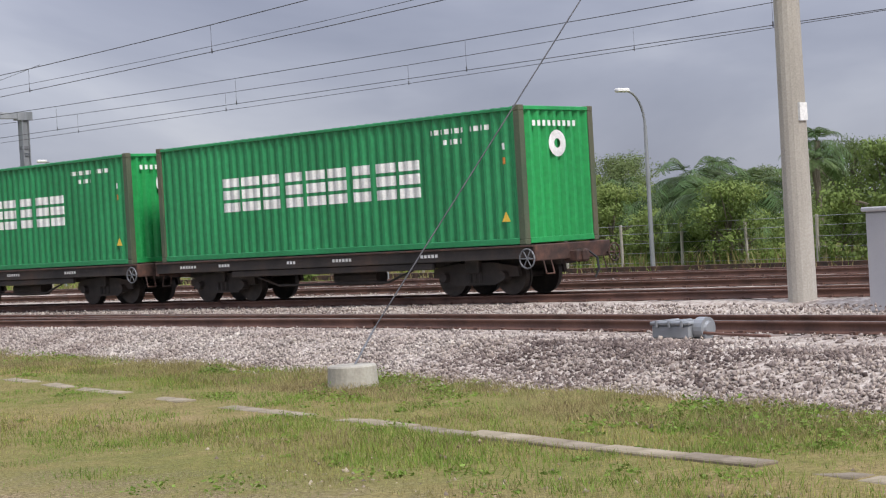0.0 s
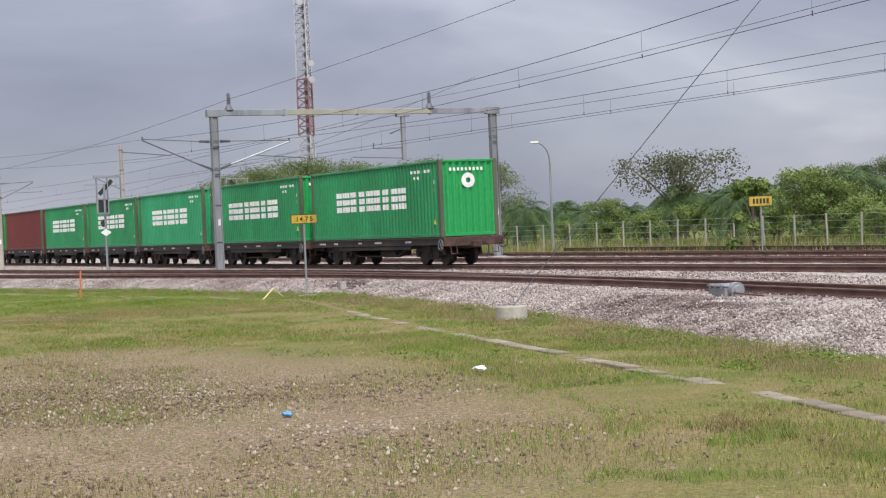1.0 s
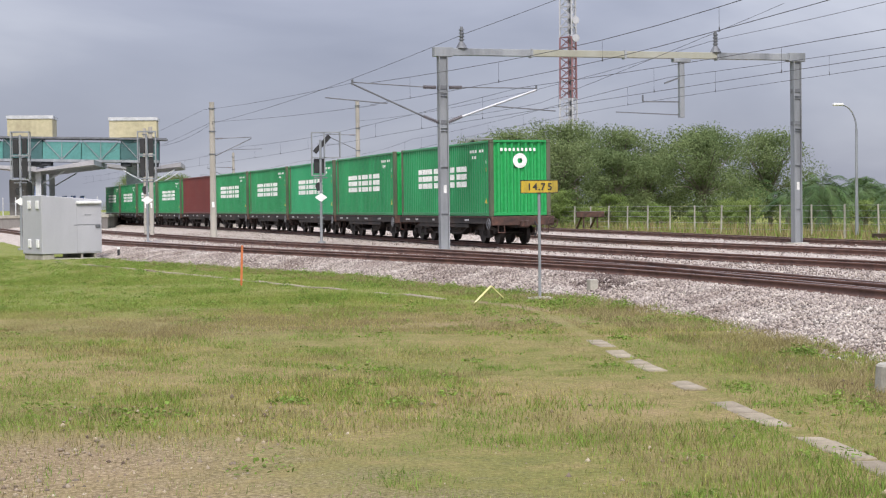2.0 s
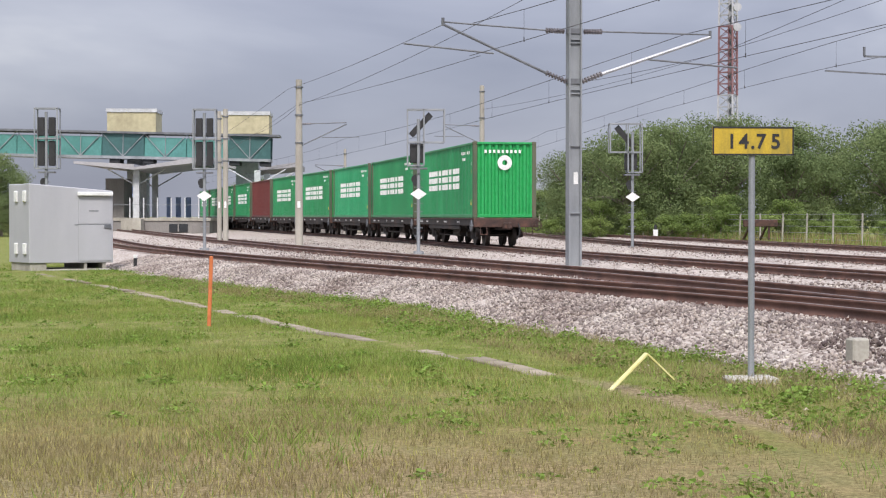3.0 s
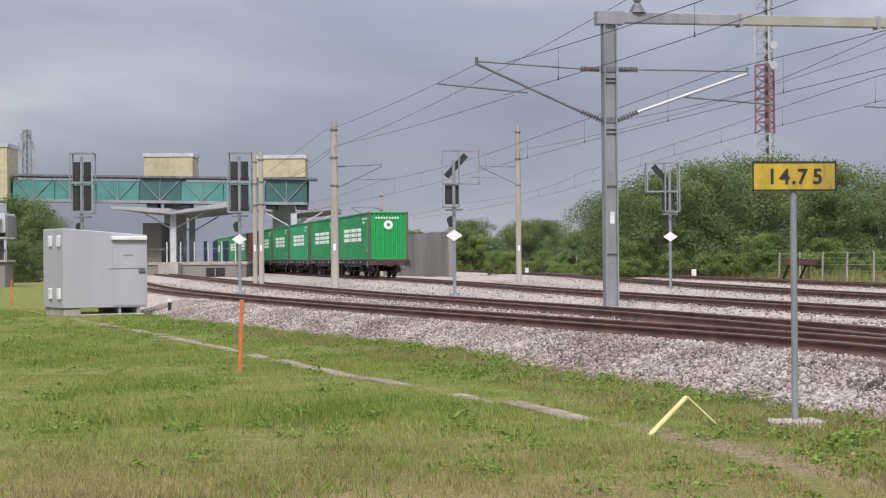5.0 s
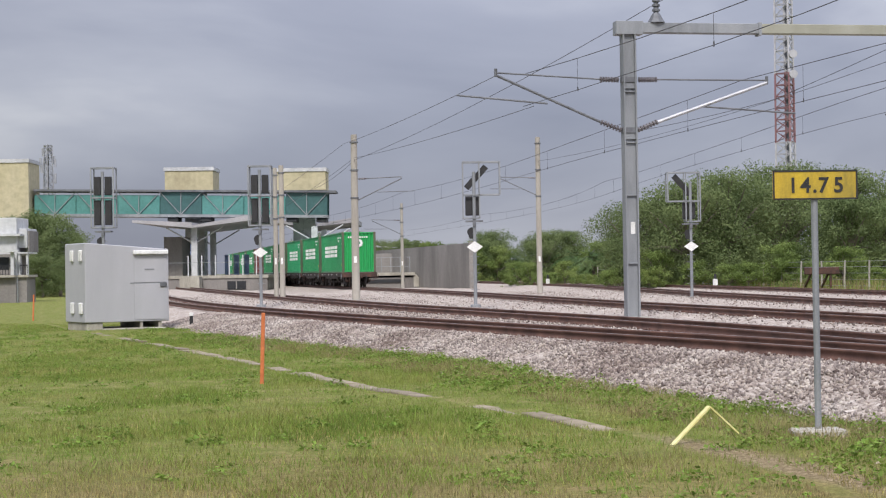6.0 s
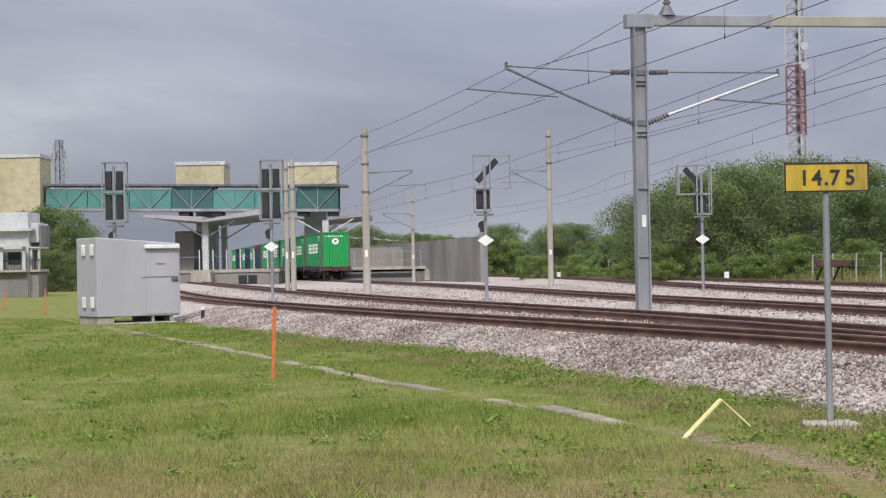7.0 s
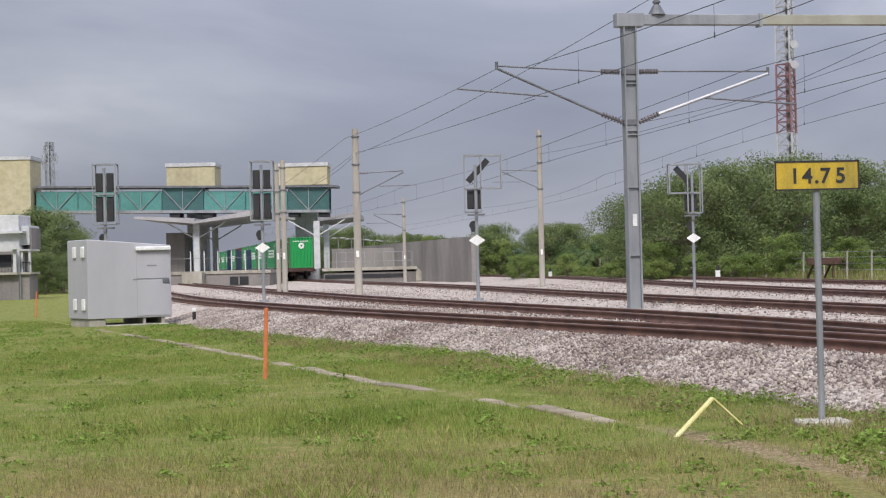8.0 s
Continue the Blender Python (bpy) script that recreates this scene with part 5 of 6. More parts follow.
def small_things():
    for x, y, z1 in ((-2.67, 25.4, 0.53), (-15.05, 63.0, 0.46), (-19.4, 74.0, 0.3)):
        th = thing("marker_post", "slim orange plastic marker post in the grass", "marker post", pose(x, y, 0, 0, 2, 0), group="orange marker posts")
        bm = B()
        box(bm, -0.028, 0.028, -0.02, 0.02, GRASS_Z - 0.1, z1, 0.008)
        part("stake", bm, M["orange"], th)
    th = thing("plastic_strip", "bent pale yellow plastic strip standing in the grass", "litter", pose(2.1, 15.7, GRASS_Z))
    bm = B()
    bar(bm, (-0.02, -0.05, -0.03), (0.36, 0.1, 0.32), 0.065, 0.015)
    bar(bm, (0.36, 0.1, 0.32), (0.64, 0.2, 0.06), 0.035, 0.015)
    part("strip", bm, M["tape"], th)
    th = thing("track_marker", "small pale concrete track marker block", "marker block", pose(4.95, 17.4, -0.44, 0, 0, 15))
    bm = B()
    box(bm, -0.1, 0.1, -0.09, 0.09, 0, 0.29, 0.02)
    part("block", bm, M["concrete"], th)
    for x, y, mt, lab in ((-3.3, -17.4, "blue_bag", "crumpled blue plastic scrap on the ground"), (0.1, -13.4, "white_paint", "crushed white plastic cup in the grass")):
        bm = B()
        bmesh.ops.create_icosphere(bm, subdivisions=2, radius=0.1)
        for v in bm.verts:
            v.co *= 1 + 0.5 * noise.noise(v.co * 14)
            v.co.z *= 0.4
            v.co *= 0.65 if mt == "blue_bag" else 1.0
        ob = part("litter", bm, M[mt])
        ob.matrix_basis = pose(x, y, GRASS_Z + 0.02)
        tagged(ob, lab, "litter")
    th = thing("kiosk", "pale grey steel trackside case", "cabinet", pose(15.3, -1.8, -0.35))
    bm = B()
    box(bm, -0.4, 0.4, -0.3, 0.3, 0, 1.7, 0.03)
    part("body", bm, M["cab"], th)
    bm = B()
    box(bm, -0.45, 0.45, -0.35, 0.35, 1.7, 1.78, 0.02)
    part("lid", bm, M["cab"], th)
    th = thing("survey_peg", "small black and white survey peg in the ballast", "peg", pose(-7.62, 52.0, -0.45))
    bm = B()
    box(bm, -0.05, 0.05, -0.05, 0.05, 0, 0.3, 0.01)
    part("stake", bm, M["black"], th)
    bm = B()
    box(bm, -0.055, 0.055, -0.055, 0.055, 0.3, 0.4, 0.01)
    part("cap", bm, M["white_paint"], th)
    # buffer stop
    th = thing("buffer_stop", "rusty brown rail buffer stop", "buffer stop", pose(21.2, 95, 0, 0, 0, 8))
    bm = B()
    box(bm, -1.0, 1.0, -0.1, 0.12, 0.55, 0.95, 0.03)
    part("buffer_beam", bm, M["wagon_rust"], th)
    for x in (-0.5, 0.5):
        bm = B()
        bar(bm, (x, 0, -0.2), (x, 0, 0.9), 0.1, 0.1)
        bar(bm, (x, 1.4, -0.2), (x, 0.1, 0.8), 0.1, 0.1)
        part("strut", bm, M["wagon_rust"], th)
    for x, y in ((16.06, 100.0), (8.0, 128.0)):
        th = thing("marker_post", "short black and white trackside marker post", "marker post", pose(x, y, -0.2))
        bm = B()
        box(bm, -0.13, 0.13, -0.1, 0.1, 0, 0.55, 0.01)
        part("lower_half", bm, M["white_paint"], th)
        bm = B()
        rod(bm, (0, 0, 0.55), (0, 0, 0.85), 0.1, 0.07, 10)
        part("cap", bm, M["black"], th)


# ================= the station =================
def slab(name, x0, x1, y0, y1, z0, z1, mt, parent, bevel=0.0):
    bm = B()
    box(bm, x0, x1, y0, y1, z0, z1, bevel)
    return part(name, bm, M[mt], parent)


def station():
    br = thing("footbridge", "teal-panelled steel truss station footbridge", "footbridge", pose(0, 165, 0, 0, 1.15, 0))
    z0, z1 = 6.3, 8.68
    xa, xb = -39.4, -11.0
    slab("deck", xa, xb, 0, 3.0, z0 - 0.15, z0 + 0.12, "galv", br)
    slab("roof", xa, xb + 0.8, -0.25, 3.25, z1 - 0.1, z1 + 0.1, "galv_dark", br)
    n = 14
    for i in range(n):
        a = xa + (xb - xa) * i / n
        b = xa + (xb - xa) * (i + 1) / n
        dark = i in (6, 7, 12, 13)
        for y in (0.1, 2.85):
            slab("wall_panel", a + 0.03, b - 0.03, y, y + 0.05, z0 + 0.12, z1 - 0.42 if not dark else z1 - 0.12, "teal_dark" if dark else "teal", br)
    for i in range(n // 2):
        a = xa + (xb - xa) * 2 * i / n
        c = xa + (xb - xa) * (2 * i + 1) / n
        b = xa + (xb - xa) * (2 * i + 2) / n
        bm = B()
        bar(bm, (a, 0, z1 - 0.1), (c, 0, z0 + 0.1), 0.065, 0.065)
        bar(bm, (c, 0, z0 + 0.1), (b, 0, z1 - 0.1), 0.065, 0.065)
        bar(bm, (c, 0, z0), (c, 0, z1), 0.06, 0.06)
        part("truss_bay", bm, M["galv"], br)
    for x in (-26.0, -22.8, -14.5, -11.6):
        slab("bearing", x - 0.5, x + 0.5, 0.2, 2.8, z0 - 0.55, z0 - 0.15, "dark", br)
    for x0, x1, zt, zb, lab in ((-46.5, -39.45, 12.45, -0.6, "tall cream rendered lift tower with a pale parapet"), (-26.75, -22.05, 11.55, 5.6, "cream rendered lift tower above the footbridge"), (-16.1, -11.1, 11.3, 5.6, "cream rendered lift tower above the footbridge")):
        t = thing("lift_tower", lab, "lift tower", group="lift towers of the station")
        yy = 163.8 if zb < 0 else 166.2
        slab("tower_wall", x0, x1, yy, yy + 4.5, -0.6 if zb < 0 else 9.15, zt - 0.35, "cream", t)
        if zb > 0:
            slab("lift_shaft", x0 + 1.6, x1 - 1.2, 168.3, 170.5, -0.6, 9.15, "white_wall", t)
        slab("parapet", x0 - 0.1, x1 + 0.1, yy - 0.1, yy + 4.6, zt - 0.35, zt, "white_wall", t)
    # entrance building with balcony
    b = thing("station_building", "white rendered two-storey station building with a balcony", "building", pose(0, 110, 0))
    slab("front_wall", -34, -27.3, 0, 3.2, -0.6, 4.95, "white_wall", b, 0.03)
    slab("upper_storey", -30, -26.75, 0.5, 3.2, 3.0, 4.25, "white_wall", b, 0.03)
    # grey sheet that paints the shade on this side of the white storey
    slab("shaded_side", -26.75, -26.66, 0.7, 3.2, 2.75, 4.1, "grey_wall", b)
    slab("roof_edge", -30.5, -26.95, -0.5, 1.2, 3.75, 3.9, "white_wall", b)
    slab("eave", -27.3, -26.6, 0.1, 2.6, 2.62, 2.72, "white_wall", b)
    slab("balcony_floor", -27.3, -26.6, 0.1, 2.6, 1.1, 1.25, "concrete", b)
    slab("base_wall", -27.3, -26.75, 0.3, 2.6, -0.6, 1.1, "grey_wall", b)
    for x in (-27.2, -26.7):
        slab("column", x - 0.07, x + 0.07, 0.2, 0.36, 1.25, 2.62, "white_wall", b)
    for i in range(5):
        slab("baluster", -27.1 + 0.1 * i, -27.08 + 0.1 * i, 0.15, 0.18, 1.25, 1.85, "dark", b)
    slab("rail", -27.15, -26.65, 0.13, 0.2, 1.85, 1.9, "dark", b)
    slab("plinth_wall", -34, -27.32, -0.25, -0.004, -0.6, 1.08, "grey_wall", b)
    slab("gallery_wall", -31.5, -27.45, -0.06, -0.004, 1.25, 2.6, "grey_wall", b)
    slab("gallery_floor", -34, -27.3, -0.7, -0.004, 1.1, 1.25, "concrete", b)
    slab("canopy_slab", -34, -27.0, -0.95, -0.51, 2.72, 2.86, "white_wall", b)
    for x in (-30.4, -28.9, -27.45):
        slab("column", x - 0.1, x + 0.1, -0.66, -0.46, 1.25, 2.72, "white_wall", b)
    for x in (-30.2, -28.6):
        slab("window", x, x + 0.8, -0.09, -0.062, 1.6, 2.4, "dark", b)
    for i in range(14):
        slab("baluster", -30.3 + 0.2 * i, -30.27 + 0.2 * i, -0.64, -0.61, 1.25, 1.82, "dark", b)
    slab("rail", -30.4, -27.4, -0.65, -0.6, 1.82, 1.87, "dark", b)
    slab("doorway", -27.2, -26.85, 0.9, 1.0, 1.25, 2.5, "grey_wall", b)
    # platforms
    p = thing("island_platform", "concrete island platform with ramps and a dark underpass", "platform", kind="structure")
    slab("platform_edge", -26.5, -15.2, 149.5, 260, -0.4, 0.72, "grey_wall", p)
    slab("coping", -26.6, -15.1, 149.4, 260, 0.72, 0.98, "concrete", p)
    slab("underpass_mouth", -18.7, -17.1, 149.35, 149.52, -0.25, 0.45, "dark", p)
    slab("mullion", -17.95, -17.85, 149.3, 149.4, -0.25, 0.45, "grey_wall", p)
    slab("ramp_end", -22.6, -20.9, 147.5, 149.4, -0.4, 0.9, "concrete", p)
    q = thing("side_platform", "concrete side platform with a railing", "platform", kind="structure")
    slab("platform_edge", -10.5, -2.4, 149.5, 240, -0.4, 0.55, "grey_wall", q)
    slab("recess", -10.4, -3.2, 149.4, 149.5, 0.1, 0.4, "dark", q)
    slab("coping", -10.6, -2.3, 149.3, 240, 0.72, 0.98, "concrete", q)
    bm = B()
    v = [(-2.4, 149.4, 1.0), (-1.1, 149.4, -0.3), (-2.4, 149.4, -0.3), (-2.4, 151, 1.0), (-1.1, 151, -0.3), (-2.4, 151, -0.3)]
    vs = [bm.verts.new(c) for c in v]
    for f in ((0, 1, 2), (3, 5, 4), (0, 3, 4, 1), (1, 4, 5, 2), (0, 2, 5, 3)):
        bm.faces.new([vs[i] for i in f])
    bmesh.ops.recalc_face_normals(bm, faces=bm.faces)
    part("ramp", bm, M["concrete"], q)
    f = thing("platform_railing", "pale steel railing along the platform", "railing")
    for i in range(10):
        x = -10.2 + i * 0.83
        slab("baluster", x - 0.025, x + 0.025, 149.9, 150.0, 0.98, 2.35, "galv", f)
    for z in (1.5, 2.3):
        slab("top_rail", -10.2, -2.7, 149.92, 149.98, z, z + 0.035, "galv", f)
    f = thing("platform_railing", "white posts with a top rail along the island platform end", "railing")
    for x in (-25.2, -24.0, -22.2, -21.0, -19.8, -18.6, -17.4, -16.2):
        slab("baluster", x - 0.045, x + 0.045, 150.0, 150.1, 0.98, 2.75, "white_wall", f)
    slab("top_rail", -25.2, -16.2, 150.03, 150.07, 2.1, 2.14, "galv", f)
    slab("panel_fence", -10.3, -2.9, 158.0, 158.15, 0.98, 2.75, "grey_wall", q)
    w = thing("boundary_wall", "long stained grey blockwork boundary wall", "wall", kind="structure")
    bm = B()
    v = []
    for y in (0.0, 0.35):
        v += [(-10.5, 178 + y, -0.5), (2.4, 135 + y, -0.5), (2.4, 135 + y, 3.25), (-10.5, 178 + y, 3.0)]
    vs = [bm.verts.new(c) for c in v]
    for fc in ((0, 1, 2, 3), (7, 6, 5, 4), (3, 2, 6, 7), (1, 5, 6, 2), (0, 3, 7, 4)):
        bm.faces.new([vs[i] for i in fc])
    part("blockwork", bm, M["grey_wall"], w)
    slab("pier", 2.25, 2.65, 134.7, 135.2, -0.5, 3.35, "grey_wall", w)
    # canopy in two pitched wings
    c = thing("platform_canopy", "grey sheet platform canopy on white columns", "canopy")
    for x0, zl, x1, zr, ya, yb in ((-27.8, 5.85, -22.4, 5.3, 154, 172), (-22.4, 5.3, -16.8, 5.95, 154, 172), (-19.0, 6.6, -13.7, 5.75, 176, 194), (-13.7, 5.75, -8.9, 6.2, 176, 194)):
        bm = B()
        v = []
        for y in (ya, yb):
            v += [(x0, y, zl), (x1, y, zr), (x1, y, zr + 0.5), (x0, y, zl + 0.22)]
        vs = [bm.verts.new(q_) for q_ in v]
        for fc in ((0, 1, 2, 3), (7, 6, 5, 4), (3, 2, 6, 7), (1, 5, 6, 2), (0, 3, 7, 4), (0, 4, 5, 1)):
            bm.faces.new([vs[i] for i in fc])
        bmesh.ops.recalc_face_normals(bm, faces=bm.faces)
        part("roof_sheet", bm, M["roof"], c)
    for x in (-22.4, -11.45):
        for y in (155.2, 168):
            slab("column", x - 0.27, x + 0.27, y, y + 0.5, 0.98, 5.3, "white_wall", c)
            bm = B()
            for s in (-1, 1):
                rod(bm, (x, y + 0.2, 3.9), (x + s * 2.6, y + 0.2, 5.4), 0.06)
            part("brace", bm, M["white_wall"], c)
    r = thing("platform_rooms", "dark blue and grey rooms under the canopy", "building")
    slab("room_wall", -25.6, -23.9, 158, 163, 0.98, 4.6, "grey_wall", r)
    for x in (-21.5, -20.6, -19.6):
        slab("blue_panel", x, x + 0.5, 172 + x * 0.1, 172.2 + x * 0.1, 1.0, 3.0, "blue", r)
    slab("blue_panel", -22.9, -22.3, 156.2, 156.4, 2.9, 3.9, "blue", r)
    for x, y in ((-6.9, 178), (-4.2, 182), (-8.6, 170)):
        slab("blue_panel", x, x + 0.9, y, y + 0.3, 1.0, 2.9, "blue", r)
    for i in range(7):
        k = thing("platform_lamp", "small twin-armed platform lamp", "lamp", pose(-9.8 + i * 0.85, 160 + i * 7, 0.98), group="platform lamps")
        bm = B()
        rod(bm, (0, 0, 0), (0, 0, 2.7), 0.04, 0.03, 6)
        rod(bm, (-0.45, 0, 2.8), (0.45, 0, 2.8), 0.03, 0.03, 6)
        part("column", bm, M["galv"], k)
        bm = B()
        box(bm, -0.6, -0.2, -0.1, 0.1, 2.78, 2.86)
        box(bm, 0.2, 0.6, -0.1, 0.1, 2.78, 2.86)
        part("lantern", bm, M["white_wall"], k)


def lattice_mast(x, y, z0, z1, w0, w1, label, bands):
    th = thing("lattice_mast", label, "mast", pose(x, y, 0))
    step = 1.15
    z = z0
    legs = [(math.cos(a), math.sin(a)) for a in (0.6, 0.6 + 2.094, 0.6 + 4.189)]
    k = 0
    while z < z1 - 0.1:
        zt = min(z + 6.9, z1)
        mt = bands[k % len(bands)]
        bm = B()
        zz = z
        while zz < zt - 0.05:
            ze = min(zz + step, zt)
            ra = (w0 + (w1 - w0) * (zz - z0) / (z1 - z0)) * 0.58
            rb = (w0 + (w1 - w0) * (ze - z0) / (z1 - z0)) * 0.58
            for i in range(3):
                a, b = legs[i], legs[(i + 1) % 3]
                bar(bm, (a[0] * ra, a[1] * ra, zz), (a[0] * rb, a[1] * rb, ze), 0.16, 0.16)
                bar(bm, (a[0] * ra, a[1] * ra, zz), (b[0] * rb, b[1] * rb, ze), 0.065, 0.065)
                bar(bm, (b[0] * ra, b[1] * ra, zz), (a[0] * rb, a[1] * rb, ze), 0.05, 0.05)
                bar(bm, (a[0] * rb, a[1] * rb, ze), (b[0] * rb, b[1] * rb, ze), 0.09, 0.09)
            bar(bm, (-0.12, -0.2, zz), (-0.12, -0.2, ze), 0.16, 0.1)
            zz = ze
        part("lattice_section", bm, M[mt], th)
        z = zt
        k += 1
    bm = B()
    bar(bm, (0.1, -0.3, z0), (0.1, -0.3, z1), 0.3, 0.12)
    part("cable_ladder", bm, M["galv_dark"], th)
    return th


def masts():
    th = lattice_mast(34.7, 170, -0.5, 46, 2.1, 1.5, "red and white steel lattice telecom mast", ["mast_red", "mast_white", "mast_red", "mast_white", "mast_white", "mast_red", "mast_white"])
    for z, s in ((22.0, 1), (20.0, 1), (29.5, -1), (35, 1), (39, -1)):
        bm = B()
        rod(bm, (0.5 * s, -0.95, z), (0.55 * s, -1.25, z), 0.42, 0.42, 18)
        part("dish", bm, M["mast_white"], th)
    for i in range(9):
        bm = B()
        a = i * 2.1
        box(bm, 1.1 * math.cos(a) - 0.12, 1.1 * math.cos(a) + 0.12, 1.1 * math.sin(a) - 0.1, 1.1 * math.sin(a) + 0.1, 36 + i * 0.9, 37.8 + i * 0.9, 0.02)
        part("antenna_panel", bm, M["mast_white"], th)
    th = lattice_mast(-68.8, 300, -0.5, 24.2, 2.3, 1.4, "grey steel lattice telecom mast with panel antennas", ["mast_grey"])
    rng = random.Random(8)
    for i in range(16):
        bm = B()
        a, z = rng.uniform(0, 6.28), rng.uniform(16, 23)
        box(bm, 1.3 * math.cos(a) - 0.14, 1.3 * math.cos(a) + 0.14, 1.3 * math.sin(a) - 0.12, 1.3 * math.sin(a) + 0.12, z, z + 1.4, 0.02)
        part("antenna_panel", bm, M["mast_grey"], th)


# ================= fence and plants =================
fence_line = smooth_line([(-60, 37), (-10, 35), (20, 34), (60, 31), (90, 23.5), (130, 16.5), (150, 13.5)])


def fence():
    th = thing("wire_fence", "chain-link fence on slim concrete posts", "fence", kind="structure")
    bm = B()
    box(bm, -0.042, 0.042, -0.042, 0.042, -0.6, 1.3, 0.008)
    me = mesh_of(bm, "post", M["concrete_pole"])
    ys = np.arange(-40, 150, 3.0)
    for y in ys:
        ob = new("post", me)
        ob.parent, ob.matrix_basis = th, pose(fence_line(y), y, 0, 0, random.uniform(-2, 2), random.uniform(-8, 8))
    for z in (-0.1, 0.25, 0.6, 0.95, 1.25):
        bm = B()
        for a, b in zip(ys, ys[1:]):
            rod(bm, (fence_line(a), a, z), (fence_line(b), b, z), 0.009, 0.009, 4, False)
        part("strand", bm, M["galv"], th)
    # low wall under the far fence
    bm = B()
    for a, b in zip(ys[:34], ys[1:35]):
        p, q = Vector((fence_line(a) - 2.0, a, -0.25)), Vector((fence_line(b) - 2.0, b, -0.25))
        bar(bm, p, q, 0.35, 0.2)
    w = part("low_wall", bm, M["wagon_rust"])
    tagged(w, "low weathered brown drain wall", "wall", kind="structure")


def leaf_cloud(rng, centres, radii, per, size):
    """Quads scattered through clumps round the given centres."""
    V, F = [], []
    for c, r in zip(centres, radii):
        n = int(per * (r ** 2))
        d = rng.normal(0, 1, (n, 3))
        d /= np.linalg.norm(d, axis=1)[:, None]
        d *= (rng.random((n, 1)) ** 0.45) * r
        d[:, 2] *= 0.72
        p = np.asarray(c) + d
        out = d / r + rng.normal(0, 0.38, (n, 3)) + np.array((0, 0, 0.25))
        t1 = np.cross(out, rng.normal(0, 1, (n, 3)))
        t1 /= np.linalg.norm(t1, axis=1)[:, None]
        t2 = np.cross(out, t1)
        t2 /= np.linalg.norm(t2, axis=1)[:, None]
        s = size * rng.uniform(0.6, 1.3, (n, 1))
        quad = np.stack([p - t1 * s, p + t2 * s * 0.55, p + t1 * s, p - t2 * s * 0.55], 1)
        k = len(V)
        V += list(quad.reshape(-1, 3))
        F += [(k + 4 * i, k + 4 * i + 1, k + 4 * i + 2, k + 4 * i + 3) for i in range(n)]
    return V, F


def broadleaf(seed, h, w, label, leaf, clumps=26, per=110, size=0.16, low=0.25, flat=0.8):
    rng = np.random.default_rng(seed)
    th = thing("tree", label, "tree", group="trees by the line")
    bm = B()
    fork = Vector((rng.uniform(-0.2, 0.2), rng.uniform(-0.2, 0.2), h * 0.32))
    rod(bm, (0, 0, -0.3), fork, 0.028 * h, 0.02 * h, 9)
    C, R = [], []
    for i in range(clumps):
        a = 2 * math.pi * (i / clumps * 3.0) + rng.uniform(-0.4, 0.4)
        u = rng.uniform(0.35, 1.0) if i % 4 else 0.3 * rng.random()
        z = h * (low + (1 - low) * rng.random() ** 0.8)
        k = (z / h - low) / (1 - low)
        reach = w / 2 * u * math.sqrt(max(0.05, 1 - (2 * k - 0.75) ** 2 * flat * 0.7))
        c = Vector((math.cos(a) * reach, math.sin(a) * reach, z * (0.9 if z > 0.9 * h else 1)))
        C.append(tuple(c))
        R.append((0.075 + 0.11 * rng.random() ** 1.4) * w)
        if i % 2 == 0 and c.z > fork.z:
            mid = fork.lerp(c, 0.5) + Vector((0, 0, 0.05 * h))
            rod(bm, fork, mid, 0.012 * h, 0.008 * h, 6)
            rod(bm, mid, c, 0.008 * h, 0.003 * h, 5)
    part("trunk", bm, M["bark"], th)
    V, F = leaf_cloud(rng, C, R, per / (0.15 * w) ** 2 * 1.0, size)
    raw("crown", V, F, M[leaf], th)
    return th


def palm(seed, h, label, fronds=26, length=3.2):
    rng = np.random.default_rng(seed)
    th = thing("palm", label, "palm tree", group="palms beyond the fence")
    bm = B()
    pts = [(0.15 * math.sin(z), 0.1 * math.cos(z), z * h / 4 - 0.2) for z in range(5)]
    for a, b in zip(pts, pts[1:]):
        rod(bm, a, b, 0.2, 0.18, 9)
    part("trunk", bm, M["bark"], th)
    V, F = [], []
    top = Vector(pts[-1])
    for i in range(fronds):
        a = 2.4 * i
        e = rng.uniform(-0.5, 1.35)
        out = Vector((math.cos(a), math.sin(a), 0))
        side = Vector((-math.sin(a), math.cos(a), 0))
        L = length * rng.uniform(0.75, 1.1)
        n = 13
        spine = []
        for k in range(n + 1):
            u = k / n
            spine.append(top + out * (L * u * math.cos(e) * (1 - 0.12 * u)) + Vector((0, 0, L * (u * math.sin(e) - 0.62 * u * u))))
        for k in range(n):
            p, q = spine[k], spine[k + 1]
            i0 = len(V)
            V += [p + side * 0.025, p - side * 0.025, q - side * 0.02, q + side * 0.02]
            F.append((i0, i0 + 1, i0 + 2, i0 + 3))
            if k < 2:
                continue
            ll = 0.85 * math.sin(math.pi * (0.12 + 0.8 * k / n))
            for s in (-1, 1):
                for h_ in (0.0, 0.5):
                    b0 = p.lerp(q, h_)
                    tip = b0 + side * s * ll * 0.8 + (q - p) * 1.6 + Vector((0, 0, -0.28 * ll + rng.uniform(-0.08, 0.08)))
                    i0 = len(V)
                    V += [b0, b0 + (q - p) * 0.35, tip, tip - (q - p) * 0.12]
                    F.append((i0, i0 + 1, i0 + 2, i0 + 3))
    raw("fronds", V, F, M["frond"], th)
    return th


